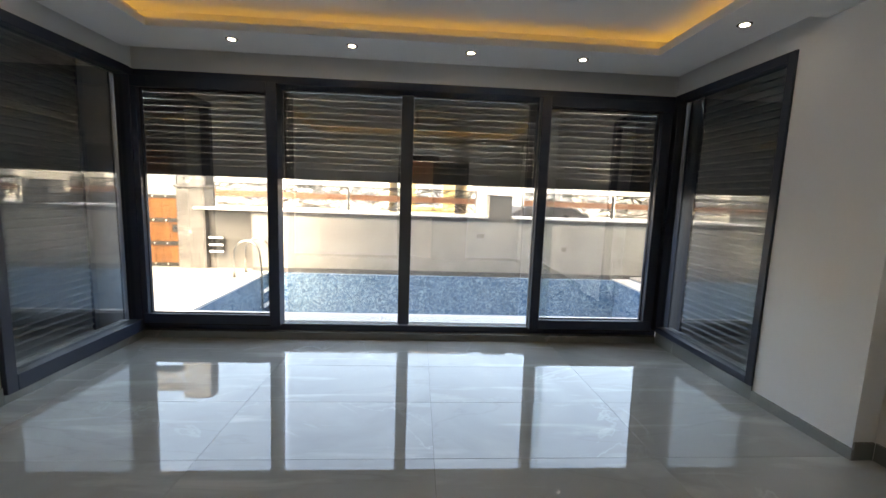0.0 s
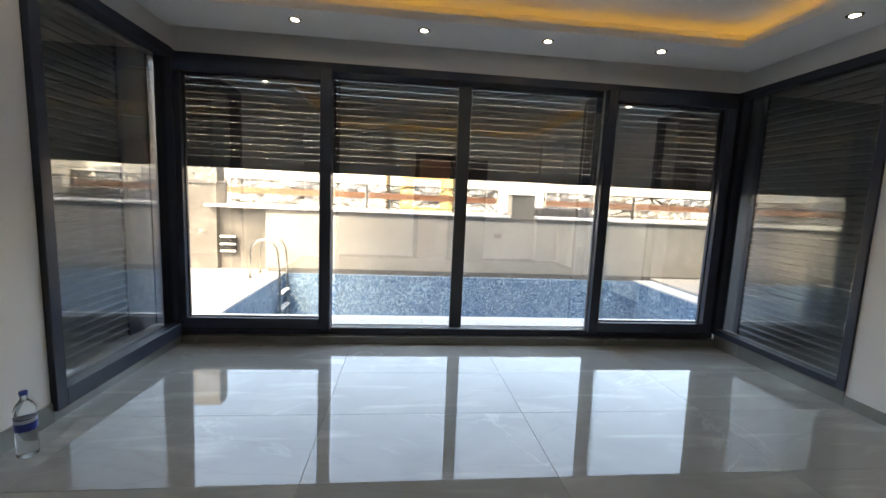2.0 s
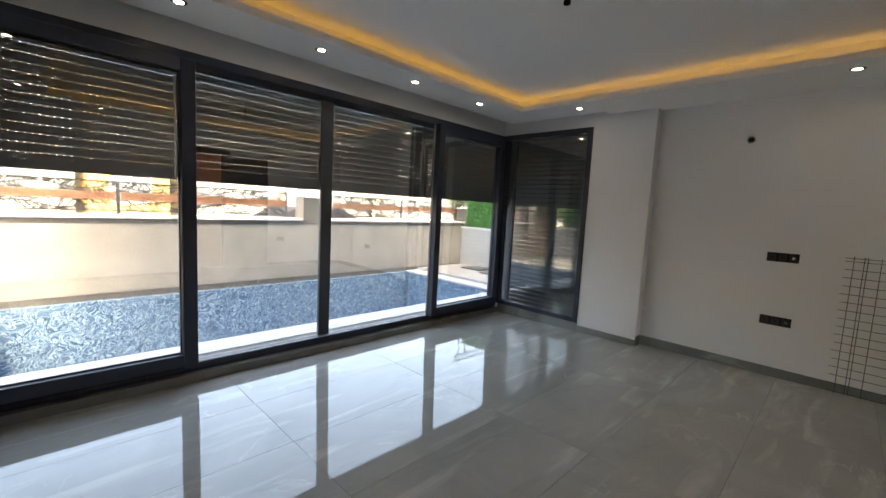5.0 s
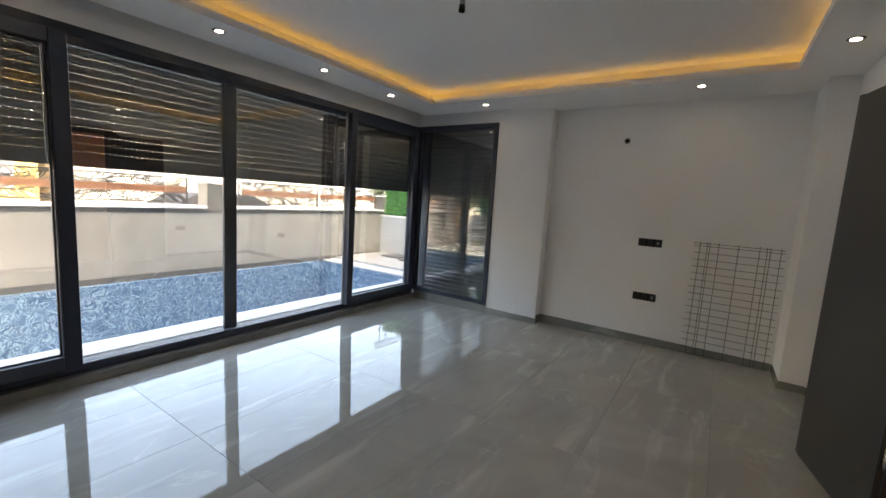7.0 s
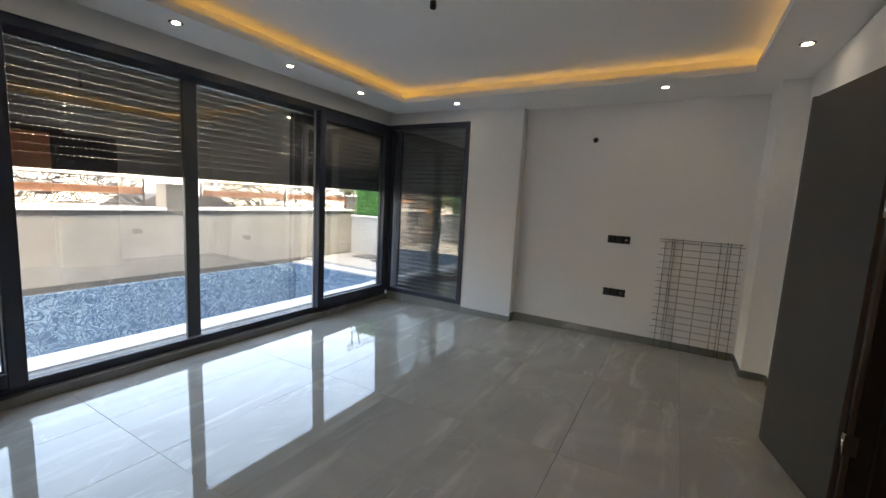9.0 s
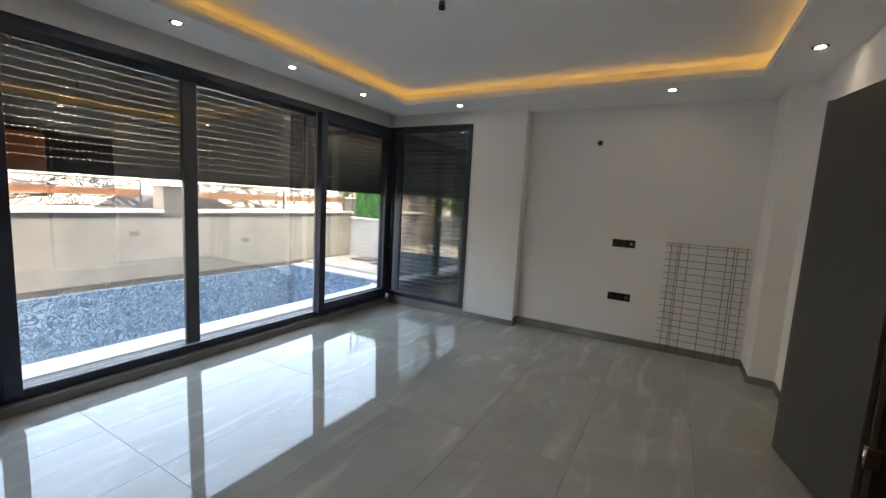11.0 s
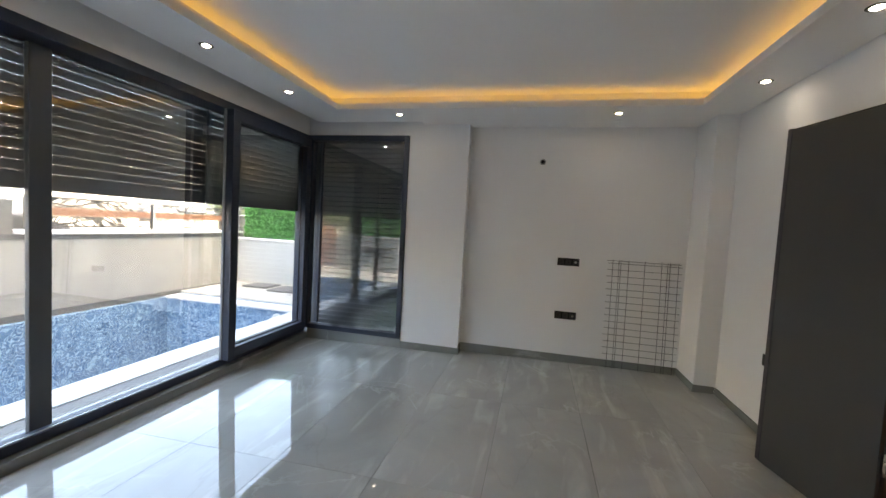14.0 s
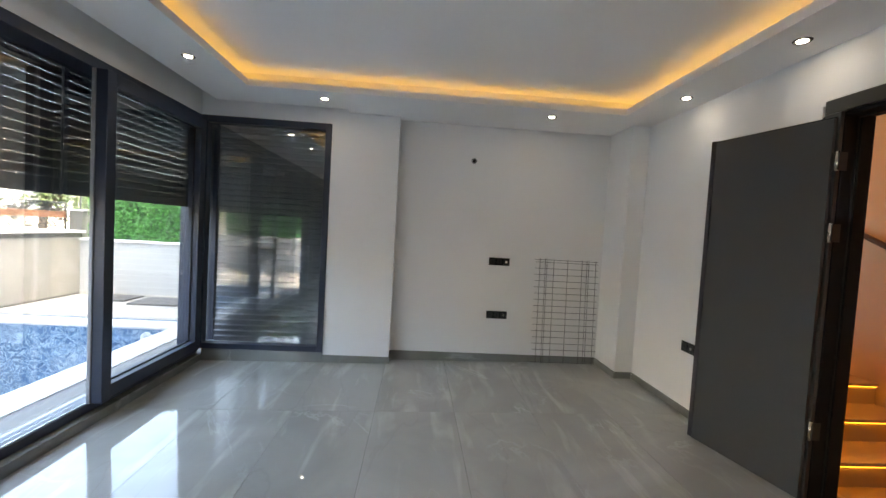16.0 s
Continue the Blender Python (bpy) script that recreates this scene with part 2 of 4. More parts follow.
DOORF = plain("near-black door frame", (0.017, 0.017, 0.018), 0.7, grain=0.1)
DOORF.node_tree.nodes["Principled BSDF"].inputs["Specular IOR Level"].default_value = 0.15
STEEL = plain("brushed steel", (0.6, 0.58, 0.55), 0.22, 1.0, grain=0.05, scale=200)
CHROME = plain("polished stainless steel", (0.42, 0.39, 0.35), 0.22, 1.0, grain=0.03)
BLACK = plain("black plastic", (0.014, 0.014, 0.015), 0.25, grain=0.05)
WIRE = plain("dark steel wire", (0.045, 0.04, 0.036), 0.5, 0.7, grain=0.4, scale=40)
LOUVRE = plain("grey shutter lacquer", (0.16, 0.17, 0.185), 0.4, grain=0.06, stains=0.1)
# near-black, for the added sheets that keep the side-window cavities dark
BLOCKER = plain("near-black light blocker", (0.010, 0.011, 0.013), 0.7, grain=0.08, stains=0.1)
SIDEP = plain("dark grey reveal panel", (0.07, 0.077, 0.086), 0.6, grain=0.08, stains=0.1)
PANEL = plain("grey outdoor render", (0.30, 0.31, 0.32), 0.7, grain=0.1, bump=0.2, stains=0.1)
TERR = stone("cream terrace tile", (0.48, 0.45, 0.40), (0.43, 0.40, 0.355), (0.54, 0.51, 0.46), 0.45, 0.2)
COPE = plain("white coping stone", (0.63, 0.62, 0.60), 0.45, grain=0.06, scale=80, stains=0.08)
FWALL = stone("beige wall slab", (0.335, 0.315, 0.285), (0.29, 0.273, 0.247), (0.39, 0.37, 0.338), 0.4, 0.35, vein_scale=0.35, facets=0.14, vein_color=(0.5, 0.48, 0.44))
FBAND = stone("grey-brown stone band", (0.115, 0.107, 0.102), (0.092, 0.086, 0.081), (0.15, 0.14, 0.132), 0.4, 0.4)
GSTONE = stone("grey stone slab", (0.13, 0.122, 0.115), (0.092, 0.087, 0.082), (0.20, 0.188, 0.178), 0.35, 1.0, streaks=0.3, vein_scale=0.8, vein_color=(0.45, 0.43, 0.4))
CAP = plain("white marble cap", (0.75, 0.74, 0.72), 0.35, grain=0.05, stains=0.06)
GWALL = plain("pale grey wall paint", (0.42, 0.42, 0.41), 0.7, grain=0.05, bump=0.1, stains=0.12)
MOSAIC = mosaic_material()
IRON = plain("dark grey iron", (0.03, 0.029, 0.028), 0.55, grain=0.1)
IRONL = plain("mid grey painted iron", (0.14, 0.14, 0.14), 0.5, grain=0.1)
BOARD = wood_material("brown fence board", (0.17, 0.075, 0.04), (0.28, 0.13, 0.075), 0)
GATEW = wood_material("orange-brown gate timber", (0.11, 0.042, 0.014), (0.25, 0.105, 0.035), 2)
HEDGE = leaf_material("artificial hedge leaves", (0.02, 0.11, 0.015), (0.07, 0.30, 0.05))
HEDGEB = plain("dark hedge backing", (0.012, 0.05, 0.012), 0.9, grain=0.4)
TREEL = leaf_material("tree leaves", (0.03, 0.06, 0.015), (0.10, 0.14, 0.04))
BARK = plain("bark", (0.12, 0.09, 0.065), 0.9, grain=0.5, scale=30, bump=0.6)
ASPH = plain("asphalt", (0.055, 0.054, 0.052), 0.9, grain=0.4, scale=80, stains=0.3)
EARTH = plain("dry ground", (0.20, 0.17, 0.12), 0.95, grain=0.3, scale=20, stains=0.3)
ORANGE = plain("beige stair marble", (0.55, 0.47, 0.38), 0.2, grain=0.1, scale=20, stains=0.15)
HALLW = plain("beige hall paint", (0.6, 0.5, 0.4), 0.7, grain=0.04)
HALLD = plain("dark handrail wood", (0.05, 0.03, 0.02), 0.4, grain=0.2)
DLED = glow("downlight disc", (1.0, 0.97, 0.92), 3)
AMBER = glow("amber strip", (1.0, 0.60, 0.15), 0.20)
AMBER2 = glow("amber stair strip", (1.0, 0.33, 0.03), 0.25)

# ---- building helpers ----


def box(bm, x0, x1, y0, y1, z0, z1, m=None):
    vs = [Vector((x, y, z)) for x in (x0, x1) for y in (y0, y1) for z in (z0, z1)]
    vs = [bm.verts.new(m @ v if m else v) for v in vs]
    for f in ((0, 1, 3, 2), (4, 6, 7, 5), (0, 4, 5, 1), (2, 3, 7, 6), (0, 2, 6, 4), (1, 5, 7, 3)):
        bm.faces.new([vs[i] for i in f])
    return vs


def cyl(bm, a, b, r, n=12, r2=None):
    a, b = Vector(a), Vector(b)
    q = (b - a).to_track_quat("Z", "Y")
    r2 = r if r2 is None else r2
    lo, hi = [], []
    for i in range(n):
        w = 2 * math.pi * i / n
        o = Vector((math.cos(w), math.sin(w), 0))
        lo.append(bm.verts.new(a + q @ (o * r)))
        hi.append(bm.verts.new(b + q @ (o * r2)))
    for i in range(n):
        f = bm.faces.new((lo[i], lo[(i + 1) % n], hi[(i + 1) % n], hi[i]))
        f.smooth = True
    bm.faces.new(lo[::-1])
    bm.faces.new(hi)


def lathe(bm, x, y, profile, n=28):
    rings = []
    for r, z in profile:
        rings.append([bm.verts.new((x + r * math.cos(2 * math.pi * i / n), y + r * math.sin(2 * math.pi * i / n), z)) for i in range(n)])
    for a, b in zip(rings, rings[1:]):
        for i in range(n):
            f = bm.faces.new((a[i], a[(i + 1) % n], b[(i + 1) % n], b[i]))
            f.smooth = True
    return rings


def tube(bm, points, r, n=12):
    """A round tube through the points."""
    rings = []
    pts = [Vector(p) for p in points]
    for i, p in enumerate(pts):
        d = (pts[min(i + 1, len(pts) - 1)] - pts[max(i - 1, 0)]).normalized()
        u = d.orthogonal().normalized() if i == 0 else (u - d * u.dot(d)).normalized()
        v = d.cross(u)
        rings.append([bm.verts.new(p + (u * math.cos(2 * math.pi * k / n) + v * math.sin(2 * math.pi * k / n)) * r) for k in range(n)])
    for a, b in zip(rings, rings[1:]):
        for i in range(n):
            f = bm.faces.new((a[i], a[(i + 1) % n], b[(i + 1) % n], b[i]))
            f.smooth = True
    bm.faces.new(rings[0][::-1])
    bm.faces.new(rings[-1])


def bevel(bm, w=0.003, seg=1):
    bmesh.ops.bevel(bm, geom=bm.edges[:], offset=w, segments=seg, affect="EDGES", profile=0.5)


def done(name, bm, mat, parent=None, label="", fix=True):
    if fix:
        bmesh.ops.recalc_face_normals(bm, faces=bm.faces[:])
    me = bpy.data.meshes.new(name)
    bm.to_mesh(me)
    bm.free()
    me.materials.append(mat)
    ob = new(name, me)
    if parent:
        ob.parent = parent
    if label:
        ob["label"] = label
    return ob


def part(name, bm, material, parent, label=""):
    return done(name, bm, material, parent, label)


def boxes(name, mat, dims, parent=None, bev=0.0, label=""):
    bm = bmesh.new()
    for d in dims:
        box(bm, *d)
    if bev:
        bevel(bm, bev)
    return done(name, bm, mat, parent, label)


def thing(name, label="", category="", group="", kind="", at=(0, 0, 0)):
    ob = new(name)
    ob.location = at
    ob.empty_display_size = 0.1
    return tagged(ob, label, category, group, kind)


def structure(name, mat, dims, bev=0.0, label=""):
    ob = boxes(name, mat, dims, None, bev)
    return tagged(ob, label, "", "", "structure")


# ---- the room's shell ----
XW, XE, XR, YS, YN, ZC, ZR = -3.96, 1.075, 1.21, 0.03, 4.43, 2.51, 2.665
WT = 2.385
FALL = 0.98


def floor_z(y):
    return -(y - 0.3) * math.tan(radians(FALL))


structure("wall_north", WALL, [(-4.3, 1.4, 4.43, 4.68, WT, 3.1)], label="White painted wall strip above the wide pool window")
structure("wall_east", WALL, [(XR, 1.5, -0.25, 2.485, -0.2, 3.1), (XE, 1.5, 2.485, 3.165, -0.2, 3.1), (XE, 1.3, 3.165, 4.43, WT, 3.1)], label="White wall with a pier and a shallow recess")
structure("pier", WALL, [(0.76, XR, YS, 0.212, -0.2, 3.1)], bev=0.003, label="Slim white corner pier beside the door wall")
structure("wall_south", WALL, [(-4.25, -1.83, -0.2, YS, -0.2, 3.1), (-0.95, 1.5, -0.2, YS, -0.2, 3.1), (-1.83, -0.95, -0.2, YS, 2.19, 3.1)], label="White wall with the open stair door")
structure("wall_west", WALL, [(-4.25, XW, -0.2, 3.075, -0.2, 3.1), (-4.18, XW, 3.075, 4.43, WT, 3.1)], label="White wall beside the tall side window")
structure("sill_north", BASE, [(-4.25, 1.35, 4.375, 4.68, -0.4, -0.001)], bev=0.002, label="Grey porcelain upstand under the wide window")
structure("sill_east", BASE, [(XE - 0.01, 1.25, 3.165, 4.37, -0.4, 0.056)], bev=0.002, label="Grey porcelain upstand under the side window")
structure("sill_west", BASE, [(-4.14, XW + 0.01, 3.0765, 4.37, -0.4, 0.010)], bev=0.002, label="Grey porcelain upstand under the side window")

# ceiling: a dropped border with a lit cove round a raised middle, and a curtain slot along the windows
CX0, CX1, CY0, CY1 = -3.40, 0.472, 0.43, 3.757
SX0, SX1, SY = -3.88, 0.943, 4.226
bm = bmesh.new()
lip, tray = 0.02, 0.14
box(bm, XW, CX0, YS, 3.0, ZC, ZC + 0.02)
box(bm, SX0, CX0, 3.0, CY1, ZC, ZC + 0.02)
box(bm, SX0, SX1, CY1, SY, ZC, ZC + 0.02)
box(bm, CX1, SX1, 3.0, CY1, ZC, ZC + 0.02)
box(bm, CX1, XR, YS, 3.0, ZC, ZC + 0.02)
box(bm, CX0, CX1, YS, CY0, ZC, ZC + 0.02)
for a in ((CX0 - lip, CX0, CY0 - lip, CY1 + lip), (CX1, CX1 + lip, CY0 - lip, CY1 + lip), (CX0, CX1, CY0 - lip, CY0), (CX0, CX1, CY1, CY1 + lip)):
    box(bm, *a, ZC + 0.02, ZC + 0.055)
for a in ((CX0 - tray - 0.02, CX0 - tray, CY0 - tray, CY1 + tray), (CX1 + tray, CX1 + tray + 0.02, CY0 - tray, CY1 + tray), (CX0 - tray, CX1 + tray, CY0 - tray - 0.02, CY0 - tray), (CX0 - tray, CX1 + tray, CY1 + tray, CY1 + tray + 0.02)):
    box(bm, *a, ZC + 0.02, ZR)
box(bm, SX0, SX1, SY, SY + 0.012, ZC, ZR)
box(bm, SX1, SX1 + 0.012, 3.0, SY + 0.012, ZC, ZR)
box(bm, SX0 - 0.012, SX0, 3.0, SY + 0.012, ZC, ZR)
box(bm, SX1 + 0.012, XE, 2.99, 3.0, ZC + 0.02, ZR)
box(bm, -4.25, 1.5, -0.2, 4.68, ZR, ZR + 0.03)
ceiling = done("ceiling", bm, CEIL)
tagged(ceiling, "White plaster ceiling with a dropped border and an amber-lit cove", kind="structure")
structure("roof", PANEL, [(-4.6, 1.8, -3.4, 4.75, 3.1, 3.35), (-4.3, -4.2, 3.0, 4.75, WT, 3.1), (1.35, 1.45, 3.0, 4.75, WT, 3.1)], label="Flat roof slab of the house")
structure("upper_storey", GWALL, [(-4.3, 5.0, -3.4, 4.7, 3.35, 6.6)], label="Rendered upper storey of the house")

strip = thing("led_strip", "Amber LED strip lying in the ceiling cove", "LED strip")
h = tray - 0.035
for n, d in (("north", (CX0 - h, CX1 + h, CY1 + h - 0.012, CY1 + h)), ("south", (CX0 - h, CX1 + h, CY0 - h, CY0 - h + 0.012)), ("east", (CX1 + h - 0.012, CX1 + h, CY0 - h + 0.02, CY1 + h - 0.02)), ("west", (CX0 - h, CX0 - h + 0.012, CY0 - h + 0.02, CY1 + h - 0.02))):
    boxes("tape", AMBER, [(*d, ZC + 0.022, ZC + 0.028)], strip)


def skirting(dims):
    return boxes("baseboard", BASE, [dims], None, 0.0015)


SK = 0.066
for d in ((XE - 0.012, XE, 2.473, 3.163, floor_z(4.3) - 0.01, 0.030), (XE, XR - 0.012, 2.473, 2.485, floor_z(4.3) - 0.01, SK), (XR - 0.012, XR, 0.226, 2.473, floor_z(4.3) - 0.01, SK), (0.748, XR, 0.212, 0.224, floor_z(4.3) - 0.01, SK), (0.748, 0.76, YS + 0.012, 0.212, floor_z(4.3) - 0.01, SK), (-0.945, 0.748, YS, YS + 0.012, floor_z(4.3) - 0.01, SK), (-3.948, -1.835, YS, YS + 0.012, floor_z(4.3) - 0.01, SK), (XW, XW + 0.012, YS + 0.012, 3.074, floor_z(4.3) - 0.01, SK)):
    tagged(skirting(d), "Low grey porcelain skirting along the white wall", kind="structure")

# ---- windows ----


def pane(parent, x0, x1, y0, y1, z0, z1, beads=True):
    ob = boxes("pane", GLASS, [(x0, x1, y0, y1, z0, z1)], parent, label="clear glass pane")
    ob.visible_shadow = False
    if beads and x1 - x0 > 0.1:
        boxes("bead", GASKET, [(x0, x1, y0 - 0.006, y0 - 0.001, z0, z0 + 0.009), (x0, x1, y0 - 0.006, y0 - 0.001, z1 - 0.009, z1), (x0, x0 + 0.008, y0 - 0.006, y0 - 0.001, z0 + 0.009, z1 - 0.009), (x1 - 0.008, x1, y0 - 0.006, y0 - 0.001, z0 + 0.009, z1 - 0.009)], parent, 0.0, "thin black glazing seal")
    return ob


w1 = thing("window_1", "Wide four-bay anthracite window onto the empty pool", kind="structure")
Y0, Y1 = 4.43, 4.50
boxes("window_frame", ANTH, [(-3.94, 1.0, Y0, 4.65, 2.315, WT), (-3.94, 1.0, Y0, 4.50, 0.0, 0.060), (-3.94, 1.0, 4.501, 4.65, -0.03, 0.0), (-4.12, -3.94, Y0, 4.50, 0.0, WT), (1.0, 1.10, Y0, 4.50, 0.0, WT)], w1, 0.003)
boxes("mullion", ANTH, [(-2.775, -2.683, 4.36, 4.50, 0.061, 2.314)], w1, 0.003)
boxes("mullion", ANTH, [(-0.255, -0.170, 4.345, 4.44, 0.061, 2.314)], w1, 0.003)
boxes("interlock", ANTH2, [(-1.572, -1.455, 4.59, 4.628, 0.001, 2.314)], w1, 0.003, "dark grey interlocking stiles")
boxes("sliding_stile", PANEL, [(-0.264, -0.2555, 4.415, 4.44, 0.061, 2.314)], w1, 0.002)
for x0, x1, a, b, yf in ((-3.94, -2.777, 0.05, 0.004, 4.36), (-0.168, 1.0, 0.004, 0.090, 4.348)):
    boxes("sash", ANTH, [(x0, x1, yf, 4.45, 0.075, 0.166), (x0, x1, yf, 4.45, 2.222, 2.313), (x0, x0 + a, yf, 4.45, 0.167, 2.221), (x1 - b, x1, yf, 4.45, 0.167, 2.221)], w1, 0.002)
    boxes("sash_gasket", GASKET, [(x0, x1, yf + 0.012, 4.44, 0.061, 0.074)], w1)
    pane(w1, x0 + a, x1 - b, 4.41, 4.418, 0.166, 2.222)
boxes("sliding_track", ALU, [(-2.68, -0.26, Y0 + 0.012, Y0 + 0.018, 0.0605, 0.067), (-2.68, -0.26, 4.52, 4.526, 0.001, 0.008)], w1)
for x0, x1, y in ((-2.682, -1.546, 4.605), (-1.478, 0.0, 4.60)):
    pane(w1, x0, x1, y, y + 0.006, 0.001, 2.314, False)

w2 = thing("window_2", "Tall anthracite side window beside the white wall", kind="structure")
boxes("window_frame", ANTH, [(-4.035, -3.927, 3.078, 3.15, 0.012, WT - 0.003), (-4.035, -3.927, 3.15, 4.35, 0.012, 0.118), (-4.035, -3.927, 3.15, 4.35, 2.31, WT - 0.003), (-4.035, -3.942, 4.35, 4.43, 0.012, WT - 0.003)], w2, 0.003)
boxes("outer_ledge", PANEL, [(-4.14, -4.036, 3.078, 4.425, 0.012, 0.075)], w2, 0.002, "grey outer ledge")
pane(w2, -4.0, -3.992, 3.15, 4.35, 0.118, 2.31)
boxes("outer_sill", GWALL, [(-4.235, -4.142, 3.0, 4.5, 0.02, 0.062)], w2, 0.002, "pale stone outer sill")
w3 = thing("window_3", "Tall anthracite side window next to the white pier", kind="structure")
boxes("window_frame", ANTH, [(1.058, 1.145, 3.165, 3.225, 0.058, WT), (1.058, 1.145, 3.225, 4.365, 0.058, 0.112), (1.058, 1.145, 3.225, 4.365, 2.32, WT), (1.058, 1.145, 4.365, 4.43, 0.058, WT)], w3, 0.003)
boxes("outer_ledge", PANEL, [(1.146, 1.25, 3.226, 4.425, 0.0585, 0.088)], w3, 0.002, "grey outer ledge")
pane(w3, 1.107, 1.115, 3.225, 4.365, 0.112, 2.32)
boxes("outer_sill", GWALL, [(1.252, 1.325, 3.165, 4.5, 0.02, 0.062)], w3, 0.002, "pale stone outer sill")
for parent, x, y in ((w2, -3.953, 4.385), (w3, 1.07, 4.395)):
    boxes("latch", BLACK, [(x - 0.006, x + 0.006, y - 0.014, y + 0.014, 1.20, 1.30)], parent, 0.003)

# roller shutters outside the wide window, half lowered


ROW_Z = 1.578
SLAT_PITCH, SLOT_PITCH, SHUT_Y = 0.0605, 0.0355, 4.655


def shutter(x0, x1):
    s = thing("roller_shutter", "Half-lowered dark roller shutter with rows of light slots", "roller shutter", "roller shutters outside the wide window")
    y0 = SHUT_Y
    boxes("bottom_bar", SLAT, [(x0, x1, y0, y0 + 0.012, 1.473, 1.525), (x0, x1, y0 + 0.002, y0 + 0.008, 1.525, ROW_Z - 0.0014)], s, 0.0015)
    b2 = bmesh.new()
    h = SLAT_PITCH - 0.0028
    vs = [(0.004, 0.0), (0.0015, 0.006), (0.0, 0.014), (-0.0006, h / 2), (0.0, h - 0.014), (0.0015, h - 0.006), (0.004, h), (0.007, h), (0.006, h / 2), (0.007, 0.0)]
    ring = [[b2.verts.new((x, y0 + a, b)) for a, b in vs] for x in (x0, x1)]
    for i in range(len(vs)):
        b2.faces.new((ring[0][i], ring[0][(i + 1) % len(vs)], ring[1][(i + 1) % len(vs)], ring[1][i]))
    b2.faces.new(ring[0])
    b2.faces.new(ring[1][::-1])
    first = done("slat", b2, SLAT, s)
    bm = bmesh.new()
    rows = 13
    for r in range(rows):
        zr = ROW_Z + r * SLAT_PITCH
        if r:
            o = new("slat", first.data)
            o.parent = s
            o.location.z = zr + 0.0014
        else:
            first.location.z = zr + 0.0014
        x = x0
        while x < x1:
            box(bm, x, min(x + SLOT_PITCH - 0.0090, x1), y0 + 0.004, y0 + 0.006, zr - 0.0020, zr + 0.0020)
            x += SLOT_PITCH
    done("slot_web", bm, SLAT, s, fix=False)["kind"] = "stuff"
    for a, b in ((x0 - 0.02, x0 - 0.001), (x1 + 0.001, x1 + 0.02)):
        boxes("guide_rail", ANTH, [(a, b, 4.642, 4.673, -0.1 if a < -4 or b > 1.2 else 1.473, 2.40)], s)
    return s


for x0, x1 in ((-4.19, -2.755), (-2.715, -0.225), (-0.185, 1.28)):
    shutter(x0, x1)

# fully lowered roller shutters outside the two side windows


def side_shutter(x, sign, y0, y1, label):
    s = thing("roller_shutter", label, "roller shutter", "roller shutters outside the side windows")
    boxes("guide_rail", ANTH, [(x, x + sign * 0.05, y1 - 0.012, y1 + 0.035, -0.118, 2.9)], s, 0.002)
    boxes("base_plate", ANTH, [(x - sign * 0.02, x + sign * 0.07, y1 - 0.03, y1 + 0.05, -0.119, -0.108)], s)
    h = SLAT_PITCH - 0.003
    vs = [(-0.014, 0.0), (-0.018, 0.005), (-0.010, 0.013), (0.0, 0.019), (0.002, h), (0.012, h), (0.012, 0.0)]
    b2 = bmesh.new()
    ring = [[b2.verts.new((x + sign * (0.022 + a), y, b)) for a, b in vs] for y in (y0, y1 - 0.014)]
    for i in range(len(vs)):
        b2.faces.new((ring[0][i], ring[0][(i + 1) % len(vs)], ring[1][(i + 1) % len(vs)], ring[1][i]))
    b2.faces.new(ring[0])
    b2.faces.new(ring[1][::-1])
    first = done("slat", b2, LOUVRE, s)
    z = -0.08
    first.location.z = z
    while z < 2.75:
        z += SLAT_PITCH
        o = new("slat", first.data)
        o.parent = s
        o.location.z = z
    # added sheet behind the slats, up to the roof, to shut out daylight
    boxes("light_block", BLOCKER, [(x + sign * 0.085, x + sign * 0.10, y0, 4.75, -0.1, 3.1)], s)
    boxes("end_panel", SIDEP, [(x, x + sign * 0.03, y1 + 0.036, 4.56, -0.118, 2.9)], s, 0.002)
    boxes("corner_post", ANTH, [(x - sign * 0.01, x + sign * 0.08, 4.562, 4.75, -0.118, 2.9)], s, 0.003)
    return s


side_shutter(-4.26, -1, 2.0, 4.23, "Fully lowered dark grey roller shutter outside the tall side window")
side_shutter(1.33, 1, 2.0, 4.40, "Fully lowered dark grey roller shutter outside the side window")

# ---- door and stair hall ----
door = thing("door_1", "Dark grey flush door standing wide open against the wall", kind="structure")
boxes("casing", DOOR, [(-1.075, -0.985, YS + 0.001, YS + 0.026, 0, 2.128), (-1.83, -0.985, YS + 0.001, YS + 0.026, 2.1285, 2.205), (-1.83, -1.74, YS + 0.001, YS + 0.026, 0, 2.128)], door, 0.003, "dark grey casing")
boxes("jamb", DOORF, [(-1.078, -0.951, -0.125, YS, 0, 2.13), (-1.829, -1.738, -0.125, YS, 0, 2.13), (-1.738, -1.078, -0.125, YS, 2.11, 2.135), (-1.094, -1.0785, -0.125, -0.05, 0, 2.11)], door, 0.002)
boxes("rebate_seal", GASKET, [(-1.084, -1.0785, -0.049, -0.041, 0, 2.11), (-1.738, -1.084, -0.049, -0.041, 2.100, 2.109)], door, 0.0, "black rubber seal")
leaf = thing("door_leaf")
leaf.parent = door
leaf.matrix_basis = pose(-1.063, 0.060, 0.006, 0, 0, 12.3)
boxes("leaf_panel", DOOR, [(0.0, 0.677, 0.0, 0.022, 0, 2.085)], leaf, 0.002)
boxes("seal", GASKET, [(0.6775, 0.686, 0.0, 0.012, 0, 2.095), (0.0, 0.677, 0.0, 0.012, 2.0855, 2.095)], leaf, 0.0, "black rubber seal")
